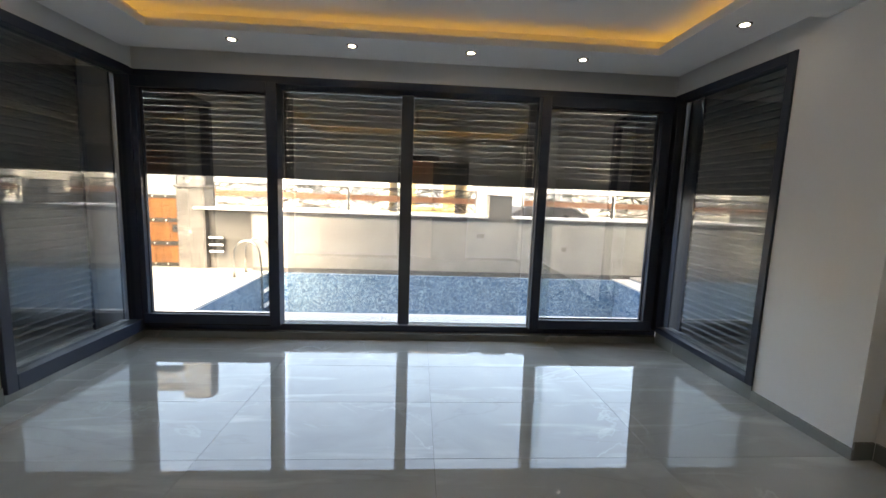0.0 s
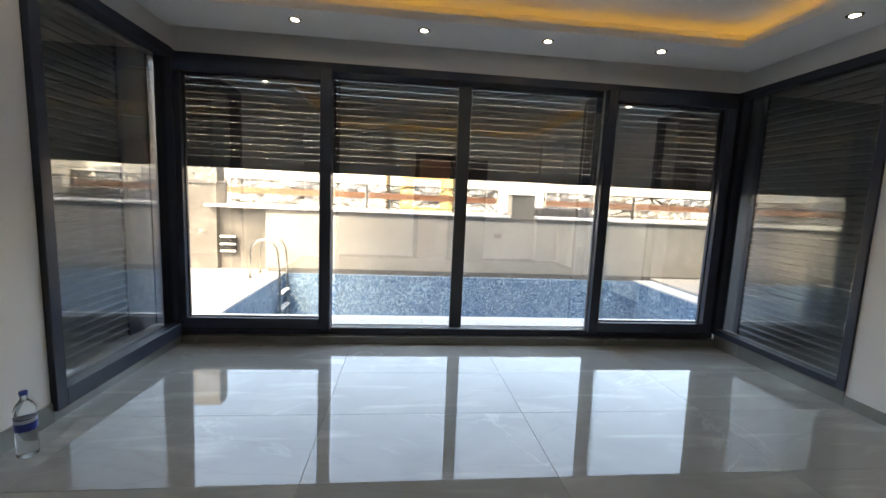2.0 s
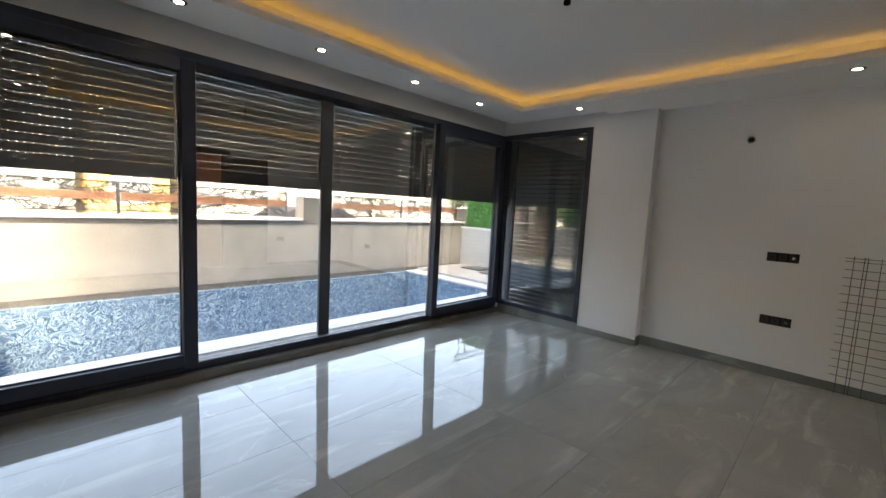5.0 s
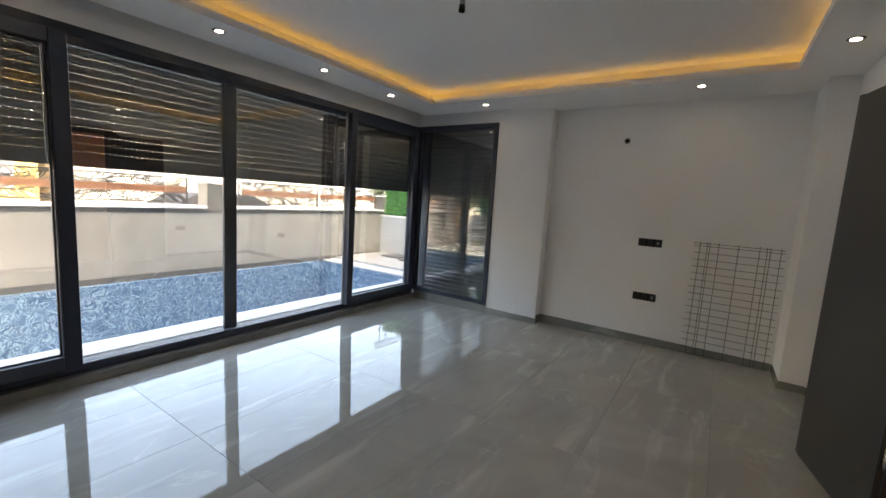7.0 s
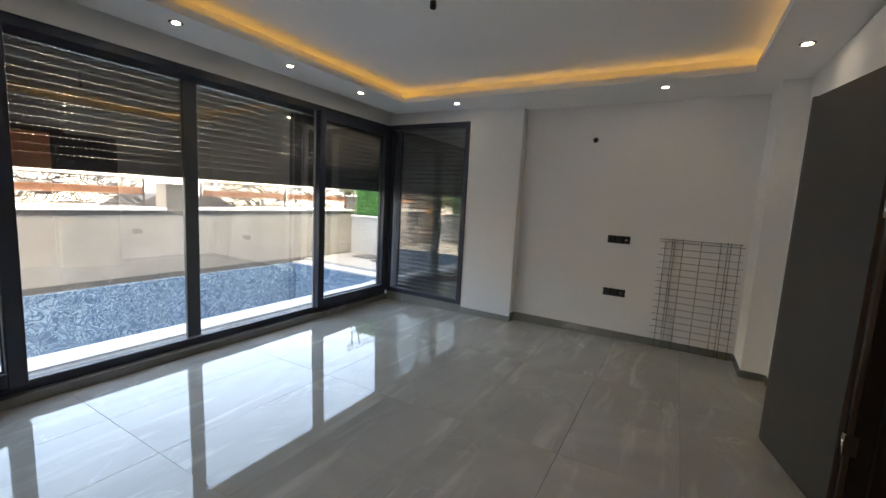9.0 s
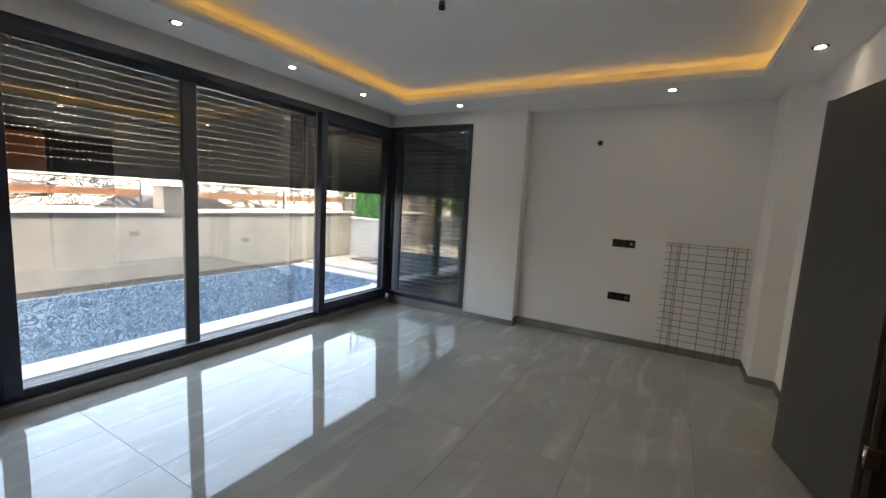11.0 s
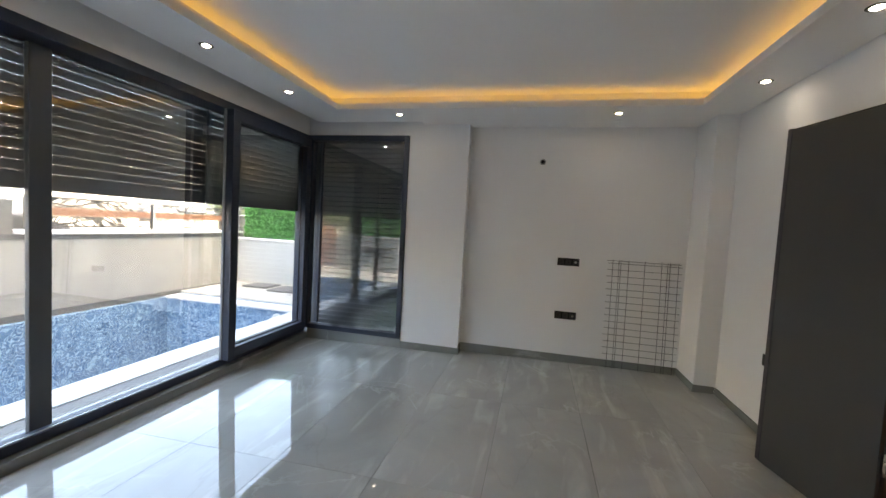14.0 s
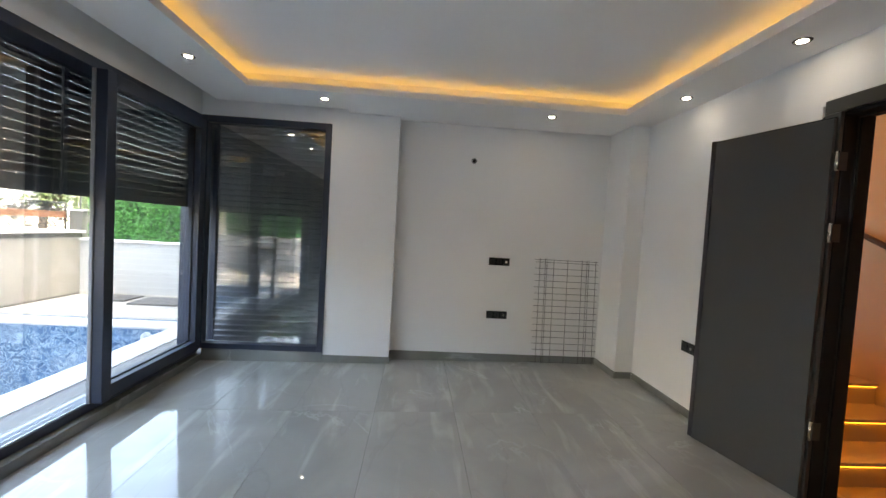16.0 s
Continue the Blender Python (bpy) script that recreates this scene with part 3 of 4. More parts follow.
boxes("leaf_edge", DOORE, [(0.012, 0.686, -0.003, -0.0005, 0.0, 2.10), (0.6865, 0.717, -0.003, 0.016, 0.0, 2.10)], leaf, 0.001, "dark purplish lipped back board")
for z in (0.35, 1.43, 1.81):
    bm = bmesh.new()
    cyl(bm, (-1.084, 0.064, z), (-1.084, 0.064, z + 0.105), 0.010)
    hg = done("hinge", bm, STEEL, door, "polished steel hinge pin")
    boxes("plate", IRON, [(-1.099, -1.095, 0.02, 0.066, z + 0.005, z + 0.100), (-1.074, -1.064, 0.074, 0.078, z + 0.005, z + 0.100)], hg, 0.0, "dull steel hinge plate")
hall_y0 = -1.9
structure("hall_wall", HALLW, [(-2.4, 2.3, hall_y0 - 0.1, hall_y0, -1.2, 3.1), (-2.5, -2.4, hall_y0, -0.2, -1.2, 3.1), (2.3, 2.4, hall_y0, -0.2, -1.2, 3.1), (-2.4, 2.3, -0.24, -0.2, -1.2, -0.002)], label="Warm-lit beige wall of the stair hall")
structure("hall_ceiling", CEIL, [(-2.5, 2.4, -2.0, -0.2, 3.05, 3.1)], label="Plain ceiling over the stair hall")
structure("hall_floor", ORANGE, [(-2.4, -1.75, hall_y0, -0.24, -0.1, 0.0), (-2.4, 2.3, hall_y0, -0.24, -1.3, -1.2)], label="Beige marble floor of the stair hall")
stair = thing("staircase", "Beige marble stairs with glowing amber strips under the nosings", "staircase")
for i in range(9):
    x, z = -0.76 + 0.30 * i, -0.32 + 0.19 * i
    boxes("step", ORANGE, [(x + 0.02, x + 0.36, hall_y0 + 0.02, -0.25, z - 0.19, z - 0.03)], stair)
    boxes("tread", ORANGE, [(x, x + 0.36, hall_y0 + 0.02, -0.25, z - 0.028, z)], stair, 0.003)
    boxes("step_light", AMBER2, [(x + 0.004, x + 0.016, hall_y0 + 0.03, -0.26, z - 0.034, z - 0.0285)], stair)
rail = thing("handrail", "Dark wooden handrail rising along the stair wall", "handrail")
bm = bmesh.new()
tube(bm, [(-1.2, hall_y0 + 0.06, 0.78), (1.6, hall_y0 + 0.06, 2.18)], 0.025)
part("rail", bm, HALLD, rail)
for t in (0.1, 0.5, 0.9):
    x, z = -1.2 + 2.8 * t, 0.78 + 1.4 * t
    bm = bmesh.new()
    cyl(bm, (x, hall_y0 + 0.0, z - 0.03), (x, hall_y0 + 0.06, z - 0.02), 0.008)
    part("bracket", bm, HALLD, rail)
lamp("stair_glow", "AREA", look((-0.4, -1.0, 2.9), (-0.4, -1.0, 0)), 0.42, (1.0, 0.33, 0.06), size=0.8)

# ---- ceiling lights and small fixtures ----
first = None
DL = [(-2.87, 3.935), (-1.943, 3.933), (-0.995, 3.938), (-0.066, 3.945), (0.672, 3.155), (0.674, 2.10), (0.692, 1.045), (-0.055, 0.235), (-1.003, 0.242), (-1.93, 0.242), (-2.86, 0.242), (-3.64, 1.04), (-3.64, 2.10), (-3.64, 3.155)]
DL.remove((0.674, 2.10))
DL.remove((-3.64, 2.10))


def downlight():
    d = thing("downlight", "Round recessed white downlight glowing in the ceiling border", "downlight", "downlights round the ceiling border")
    bm = bmesh.new()
    lathe(bm, 0, 0, [(0.0265, -0.002), (0.034, -0.005), (0.042, -0.004), (0.045, -0.001), (0.045, 0.0)])
    part("rim", bm, IRON, d, "thin dark metal rim")
    bm = bmesh.new()
    cyl(bm, (0, 0, -0.004), (0, 0, -0.001), 0.0265, 24)
    part("lens", bm, DLED, d, "bright white lens")
    return d


for i, (x, y) in enumerate(DL):
    if first is None:
        first = downlight()
        first.location = (x, y, ZC)
    else:
        copy_thing(first, pose(x, y, ZC))
    lamp("downlight_beam", "SPOT", look((x, y, ZC - 0.01), (x, y, 0)), 0.02, (1.0, 0.97, 0.93), spot=radians(150), radius=0.03)

stub = thing("ceiling_outlet", "Short black cable tube with a pale tip hanging from the ceiling", "cable outlet")
bm = bmesh.new()
cyl(bm, (-1.44, 2.17, 2.53), (-1.44, 2.17, ZR), 0.016)
part("tube", bm, PANEL, stub)
bm = bmesh.new()
cyl(bm, (-1.44, 2.17, 2.495), (-1.44, 2.17, 2.53), 0.019)
part("tip", bm, BLACK, stub)

hole = thing("cable_outlet", "Dark cable tube sticking out of the white wall", "cable outlet")
bm = bmesh.new()
cyl(bm, (XR - 0.012, 1.69, 2.139), (XR - 0.001, 1.69, 2.142), 0.021)
part("tube", bm, BLACK, hole)
bm = bmesh.new()
cyl(bm, (XR - 0.004, 1.69, 2.14), (XR - 0.001, 1.69, 2.14), 0.032, 20)
part("collar", bm, PANEL, hole)


def socket_plate(m, gangs, w, h, label):
    s = thing("socket_plate", label, "socket")
    s.matrix_basis = m
    boxes("frame", BLACK, [(-w / 2, w / 2, -0.006, 0, -h / 2, h / 2)], s, 0.002)
    g = w / gangs
    for i in range(gangs):
        x = -w / 2 + g * (i + 0.5)
        boxes("insert", GASKET, [(x - g / 2 + 0.006, x + g / 2 - 0.006, -0.010, -0.0065, -h / 2 + 0.008, h / 2 - 0.008)], s, 0.0012, "black socket insert")
        bm = bmesh.new()
        cyl(bm, (x, -0.0105, 0), (x, -0.0112, 0), 0.006 if i < gangs - 1 else 0.012, 12)
        part("contact", bm, STEEL if i == gangs - 1 else BLACK, s)
    return s


# ---- exterior ----
ZT = -0.12
PX0, PX1, PY0, PY1, PZ = -4.12, 2.45, 5.44, 7.97, -1.75
FY = 8.07
socket_plate(pose(XR, 1.352, 1.079, 0, 0, -90), 3, 0.225, 0.082, "Black three-part socket plate high on the white wall")
socket_plate(pose(XR, 1.346, 0.497, 0, 0, -90), 3, 0.225, 0.082, "Black three-part socket plate low on the white wall")
socket_plate(pose(-0.03, YS, 0.55, 0, 0, 180), 2, 0.16, 0.085, "Black double socket plate on the wall behind the door")

mesh = thing("wire_mesh", "Dark reinforcing wire mesh sheets leaning on the wall", "wire mesh")
lean = Matrix.Translation((1.135, 0.955, 0.004)) @ pose(0, 0, 0, 0, 3.2, 0)
for off, ys, zs in ((0.0, (0.05, 0.11, 0.205, 0.36, 0.52, 0.575, 0.675), [0.01 + 0.068 * i for i in range(17)]), (0.006, (0.13, 0.60), [1.125])):
    for y in ys:
        bm = bmesh.new()
        cyl(bm, lean @ Vector((off, -y, 0)), lean @ Vector((off, -y, 1.14)), 0.0023, 6)
        part("upright_wire", bm, WIRE, mesh)
    for z in zs:
        bm = bmesh.new()
        w = 0.006 * math.sin(z * 40)
        cyl(bm, lean @ Vector((0.005 + off, 0.0 + w, z)), lean @ Vector((0.005 + off, -0.71 + w, z)), 0.0023, 6)
        part("cross_wire", bm, WIRE, mesh)

# water bottle beside the west wall
bot = thing("water_bottle", "Clear plastic water bottle with blue label and cap", "bottle", at=(-3.825, 2.77, floor_z(2.77)))
PET, n_, l_, b_ = material("clear bottle plastic")
b_.inputs["Base Color"].default_value = (0.93, 0.96, 0.98, 1)
b_.inputs["Roughness"].default_value, b_.inputs["IOR"].default_value = 0.05, 1.25
b_.inputs["Transmission Weight"].default_value = 1.0
LABEL = plain("blue bottle label", (0.02, 0.05, 0.32), 0.35, grain=0.05)
PALEL = plain("pale bottle label", (0.45, 0.55, 0.72), 0.35, grain=0.05)
bm = bmesh.new()
prof = [(0.0, 0.006), (0.030, 0.002), (0.040, 0.010)]
for i in range(6):
    prof += [(0.042, 0.02 + i * 0.018), (0.0395, 0.029 + i * 0.018)]
prof += [(0.041, 0.135), (0.041, 0.200), (0.043, 0.21), (0.041, 0.24), (0.030, 0.268), (0.016, 0.288), (0.0135, 0.296), (0.0135, 0.312), (0.0, 0.312)]
lathe(bm, 0, 0, prof)
part("body", bm, PET, bot, "clear ribbed plastic")
bm = bmesh.new()
lathe(bm, 0, 0, [(0.0418, 0.140), (0.0425, 0.142), (0.0425, 0.176), (0.0418, 0.178)])
part("label", bm, LABEL, bot, "blue printed band")
bm = bmesh.new()
lathe(bm, 0, 0, [(0.0418, 0.180), (0.0425, 0.182), (0.0425, 0.196), (0.0418, 0.198)])
part("label_top", bm, PALEL, bot, "pale blue printed band")
bm = bmesh.new()
lathe(bm, 0, 0, [(0.0, 0.33), (0.014, 0.33), (0.016, 0.327), (0.016, 0.312), (0.0145, 0.311)])
part("cap", bm, LABEL, bot, "blue screw cap")

# ground sheet round the pool pit, out to the horizon
bm = bmesh.new()
FAR = 900
xs, ys = [-FAR, PX0 - 0.3, PX1 + 0.25, FAR], [-FAR, PY0 - 0.3, PY1 + 0.25, FAR]
for i in range(3):
    for j in range(3):
        if i == 1 and j == 1:
            continue
        if i == 1 and j == 0:
            bm.faces.new([bm.verts.new((x, y, -0.2)) for x, y in ((xs[1], -3.4 - FAR), (xs[2], -3.4 - FAR), (xs[2], -3.4), (xs[1], -3.4))])
            bm.faces.new([bm.verts.new((x, y, -0.2)) for x, y in ((xs[1], 4.5), (xs[2], 4.5), (xs[2], ys[1]), (xs[1], ys[1]))])
            continue
        bm.faces.new([bm.verts.new((x, y, -0.2)) for x, y in ((xs[i], ys[j]), (xs[i + 1], ys[j]), (xs[i + 1], ys[j + 1]), (xs[i], ys[j + 1]))])
ground = tagged(done("ground", bm, EARTH), "Dry bare ground round the houses", kind="structure")
structure("road", ASPH, [(-80, 80, 9.6, 15.6, -0.19, -0.17)], label="Asphalt road behind the garden wall")
structure("pavement", PANEL, [(-80, 80, 8.45, 9.5, -0.19, -0.06), (-80, 80, 15.7, 17.0, -0.19, -0.06)], label="Concrete pavement along the road")
pool = thing("pool", "Empty swimming pool lined with blue patterned mosaic", "swimming pool")
boxes("pool_wall", MOSAIC, [(PX0, PX1, PY1, PY1 + 0.2, PZ, ZT - 0.03)], pool)
boxes("pool_wall", MOSAIC, [(PX0, PX1, PY0 - 0.2, PY0, PZ, ZT - 0.03)], pool)
boxes("pool_wall", MOSAIC, [(PX0 - 0.2, PX0, PY0 - 0.2, PY1 + 0.2, PZ, ZT - 0.03)], pool)
boxes("pool_wall", MOSAIC, [(PX1, PX1 + 0.2, PY0 - 0.2, PY1 + 0.2, PZ, ZT - 0.03)], pool)
boxes("pool_floor", MOSAIC, [(PX0 - 0.2, PX1 + 0.2, PY0 - 0.2, PY1 + 0.2, PZ - 0.1, PZ)], pool)
bm = bmesh.new()
cyl(bm, (PX1 - 0.001, 5.77, -0.27), (PX1 - 0.02, 5.77, -0.27), 0.075, 24)
ring = part("pool_lamp", bm, CAP, pool, "round white pool lamp")
bm = bmesh.new()
cyl(bm, (PX1 - 0.021, 5.77, -0.27), (PX1 - 0.026, 5.77, -0.27), 0.035, 20)
part("lamp_glass", bm, GWALL, ring)

# pool ladder
lad = thing("pool_ladder", "Polished stainless pool ladder curving over the pool edge", "pool ladder")
for y in (7.45, 7.91):
    pts = [(-4.48, y, ZT)]
    top = 0.27
    pts += [(-4.48, y, top - 0.05)]
    for i in range(0, 13):
        a = math.pi * i / 12
        pts.append((-4.265 - 0.215 * math.cos(a), y, top + 0.24 * math.sin(a)))
    pts += [(-4.03, y, 0.0), (-4.02, y, -0.5), (-4.02, y, -1.3)]
    bm = bmesh.new()
    tube(bm, pts, 0.021)
    part("rail", bm, CHROME, lad)
    bm = bmesh.new()
    cyl(bm, (-4.48, y, ZT), (-4.48, y, ZT + 0.012), 0.04, 20)
    part("flange", bm, CHROME, lad)
for z in (-0.38, -0.64, -0.90, -1.16):
    b = boxes("step", CAP, [(-4.07, -3.98, 7.47, 7.89, z - 0.012, z + 0.012)], lad, 0.004, "pale plastic-topped step")

# garden wall towards the street
WX0, WX1 = -4.42, 4.28
gw = thing("garden_wall", "Beige stone-clad garden wall with dark bands and white cap", kind="structure")
boxes("core", GROUT, [(WX0, WX1, FY + 0.012, 8.42, -0.2, 0.905)], gw)
boxes("band", FBAND, [(WX0, WX1, FY - 0.006, 8.40, 0.912, 0.985)], gw, 0.002, "dark stone band under the cap")
for a, b in ((WX0 - 1.0, -0.09), (0.43, WX1 + 0.05)):
    boxes("cap", CAP, [(a, b, FY - 0.05, 8.46, 0.988, 1.03)], gw, 0.003, "white marble cap")


def fence_panel(x0, x1, seed):
    rnd = random.Random(seed)
    f = thing("fence_panel", "Dark iron fence panel with leaf cutwork and brown board", "fence panel", "fence panels on the garden wall")
    y = 8.33
    boxes("frame", IRON, [(x0, x1, y - 0.012, y + 0.012, 1.475, 1.495), (x0, x1, y - 0.012, y + 0.012, 1.07, 1.09), (x0, x0 + 0.02, y - 0.014, y + 0.014, 1.031, 1.47), (x1 - 0.02, x1, y - 0.014, y + 0.014, 1.031, 1.47), (x0 + 0.02, x1 - 0.02, y - 0.008, y + 0.008, 1.345, 1.355), (x0 + 0.02, x1 - 0.02, y - 0.008, y + 0.008, 1.222, 1.232)], f)
    boxes("board", BOARD, [(x0 + 0.03, x1 - 0.03, y - 0.022, y - 0.0145, 1.236, 1.342)], f, 0.002, "brown wood-look board")

    def stroke(bm, pts, w):
        last = None
        for i, (px, pz) in enumerate(pts):
            q = pts[min(i + 1, len(pts) - 1)]
            p = pts[max(i - 1, 0)]
            d = Vector((q[0] - p[0], q[1] - p[1])).normalized()
            nx, nz = -d.y * w / 2, d.x * w / 2
            cur = [bm.verts.new((px + s * nx, yy, pz + s * nz)) for s, yy in ((1, y - 0.002), (-1, y - 0.002), (-1, y + 0.002), (1, y + 0.002))]
            if last:
                for k in range(4):
                    bm.faces.new((last[k], last[(k + 1) % 4], cur[(k + 1) % 4], cur[k]))
            last = cur

    for z0, z1 in ((1.355, 1.475), (1.09, 1.222)):
        bm = bmesh.new()
        h = z1 - z0
        x = x0 + 0.03
        ph = rnd.uniform(0, 6)
        steps = int((x1 - x0) / 0.04)
        stem = [(x0 + 0.03 + (x1 - x0 - 0.06) * i / steps, z0 + h * (0.5 + 0.3 * math.sin(i * 0.28 + ph))) for i in range(steps + 1)]
        stroke(bm, stem, 0.018)
        for i in range(1, steps, 1):
            px, pz = stem[i]
            for up in (1, -1):
                if rnd.random() < 0.18:
                    continue
                tz = z1 if up > 0 else z0
                ln = abs(tz - pz) * rnd.uniform(0.85, 1.0)
                lean_x = rnd.uniform(0.05, 0.12) * (1 if math.sin(i * 0.11 + ph * up) > -0.3 else -1)
                bulge = rnd.uniform(0.010, 0.022)
                pts = []
                for k in range(6):
                    t = k / 5
                    pts.append((min(max(px + lean_x * t, x0 + 0.03), x1 - 0.03), pz + up * (ln * t ** 0.8) + math.sin(math.pi * t) * bulge * up))
                stroke(bm, pts, rnd.uniform(0.009, 0.017))
                if rnd.random() < 0.3:
                    pts = [(a + 0.02 * math.sin(math.pi * j / 5), b - up * 0.012 * math.sin(math.pi * j / 5)) for j, (a, b) in enumerate(pts)]
                    stroke(bm, pts, 0.013)
        done("leaf_cutwork", bm, IRON, f)
    return f


def stone_block(name, x0, x1, y0, y1, z0, z1, mat, label, category="pillar"):
    t = thing(name, label, category)
    boxes("shaft", mat, [(x0, x1, y0, y1, z0, z1)], t, 0.003)
    return t


p = stone_block("wall_pillar", -0.05, 0.385, 8.115, 8.45, 0.9855, 1.40, GSTONE, "Short dark stone-clad pillar between fence panels on the wall")
boxes("cap", GSTONE, [(-0.07, 0.405, 8.10, 8.47, 1.401, 1.425)], p, 0.003)
fx = [-5.2, -2.72, -0.27]
for i in range(2):
    fence_panel(fx[i] + 0.001, fx[i + 1] - 0.001, 11 + i)
fx = [0.62, 2.444, 4.30]
for i in range(2):
    fence_panel(fx[i] + 0.001, fx[i + 1] - 0.001, 21 + i)

# mailbox wall and gate
aw = thing("alcove_wall", "Grey stone-clad entrance wall beside the gate pillar", kind="structure")
boxes("slab", GSTONE, [(-5.295, -4.425, 8.31, 8.5, -0.2, 0.985)], aw)
boxes("trim", COPE, [(-4.50, -4.425, 8.28, 8.309, -0.12, 0.93)], aw, 0.002, "pale stone trim")
boxes("lintel", FBAND, [(-5.29, -4.425, 8.27, 8.309, 0.93, 0.984)], aw, 0.002)
mb = thing("letter_box", "Black wall letter box holding white folded papers", "letter box")
boxes("body", BLACK, [(-5.255, -5.01, 8.22, 8.308, 0.165, 0.47)], mb, 0.004)
for z in (0.445, 0.31, 0.185):
    boxes("paper", CAP, [(-5.265, -5.0, 8.205, 8.2185, z, z + 0.035)], mb, 0.001, "white paper edge")
gp = stone_block("gate_pillar", -5.79, -5.296, 8.18, 8.56, -0.2, 1.375, GSTONE, "Tall grey stone-clad pillar beside the timber gate")
boxes("cap", FBAND, [(-5.82, -5.27, 8.14, 8.60, 1.376, 1.41)], gp, 0.003)
portal = thing("gate_portal", "Dark iron portal with leaf cutwork rising over the timber gate", "portal")


def cutwork(x0, x1, y, z0, z1, seed, parent):
    """A thin iron sheet cut through with leaf-shaped holes."""
    rnd = random.Random(seed)
    nx, nz = max(1, round((x1 - x0) / 0.12)), max(1, round((z1 - z0) / 0.12))
    bm = bmesh.new()
    for i in range(nx):
        for j in range(nz):
            a, b = x0 + (x1 - x0) * i / nx, x0 + (x1 - x0) * (i + 1) / nx
            c, d = z0 + (z1 - z0) * j / nz, z0 + (z1 - z0) * (j + 1) / nz
            cx, cz, w = (a + b) / 2, (c + d) / 2, rnd.uniform(0, 3.14)
            outer, inner = [], []
            size = 0.042 if rnd.random() < 0.45 else 0.004
            for k in range(12):
                t = 2 * math.pi * k / 12
                s_ = max(abs(math.cos(t)), abs(math.sin(t)))
                outer.append((cx + math.cos(t) / s_ * (b - a) / 2, cz + math.sin(t) / s_ * (d - c) / 2))
                e, f = math.cos(t - w) * size, math.sin(t - w) * size * 0.42
                inner.append((cx + e * math.cos(w) - f * math.sin(w), cz + e * math.sin(w) + f * math.cos(w)))
            for yy in (y, y + 0.004):
                o = [bm.verts.new((p, yy, q)) for p, q in outer]
                n_in = [bm.verts.new((p, yy, q)) for p, q in inner]
                for k in range(12):
                    bm.faces.new((o[k], o[(k + 1) % 12], n_in[(k + 1) % 12], n_in[k]))
    return done("cutwork", bm, IRONL, parent, fix=False)


cutwork(-5.78, -5.29, 8.20, 1.42, 2.36, 5, portal)
cutwork(-6.86, -5.801, 8.20, 1.87, 2.22, 6, portal)
boxes("frame", IRON, [(-5.80, -5.28, 8.205, 8.50, 1.412, 1.422), (-5.80, -5.28, 8.205, 8.50, 2.36, 2.38), (-6.88, -5.80, 8.205, 8.50, 2.22, 2.24), (-6.86, -5.80, 8.205, 8.50, 1.85, 1.868), (-5.80, -5.785, 8.205, 8.5, 1.425, 1.845), (-5.295, -5.28, 8.205, 8.5, 1.425, 2.358)], portal)
ib = thing("intercom", "Small pale square intercom plate on the gate pillar", "intercom")
boxes("plate", GWALL, [(-5.59, -5.54, 8.168, 8.179, 0.52, 0.59)], ib, 0.002)
boxes("button", BLACK, [(-5.575, -5.555, 8.164, 8.1675, 0.535, 0.55)], ib)

gate = thing("garden_gate", "Closed garden gate of orange-brown timber in a riveted grey frame", "gate")
GX0, GX1 = -6.86, -5.79
boxes("gate_frame", IRON, [(GX0, GX0 + 0.06, 8.28, 8.33, -0.1, 1.22), (GX1 - 0.06, GX1, 8.28, 8.33, -0.1, 1.22), (GX0 + 0.06, GX1 - 0.06, 8.28, 8.33, 1.16, 1.22), (GX0 + 0.06, GX1 - 0.06, 8.28, 8.33, -0.1, -0.04)], gate, 0.002, "dark grey riveted frame")
for z in (0.29, 0.72):
    boxes("gate_rail", IRON, [(GX0 + 0.061, GX1 - 0.061, 8.272, 8.33, z, z + 0.07)], gate, 0.002)
for r, (z0, z1) in enumerate(((-0.039, 0.289), (0.361, 0.719), (0.791, 1.159))):
    for k in range(7):
        x = GX0 + 0.062 + k * 0.135
        boxes("board", GATEW, [(x, min(x + 0.132, GX1 - 0.062), 8.292, 8.318, z0, z1)], gate, 0.002)
for z in (0.315, 0.325 + 0.42, 1.185, -0.07):
    for x in (GX1 - 0.25, GX1 - 0.48, GX1 - 0.72, GX1 - 0.04):
        bm = bmesh.new()
        cyl(bm, (x, 8.2715, z + 0.01), (x, 8.264, z + 0.01), 0.016, 10, 0.009)
        part("rivet", bm, CAP, gate)
gh = boxes("lock", IRON, [(GX1 - 0.14, GX1 - 0.02, 8.255, 8.2705, 0.54, 0.68)], gate, 0.004, "dark lock plate")
bm = bmesh.new()
cyl(bm, (GX1 - 0.08, 8.254, 0.62), (GX1 - 0.08, 8.23, 0.62), 0.022, 16)
part("knob", bm, STEEL, gh)

# side boundary walls with artificial hedge


def leaf_card(bm, c, u, v, s):
    a = [c - u * s * 0.5, c + v * s * 0.28, c + u * s * 0.6, c - v * s * 0.28]
    bm.faces.new([bm.verts.new(p) for p in a])


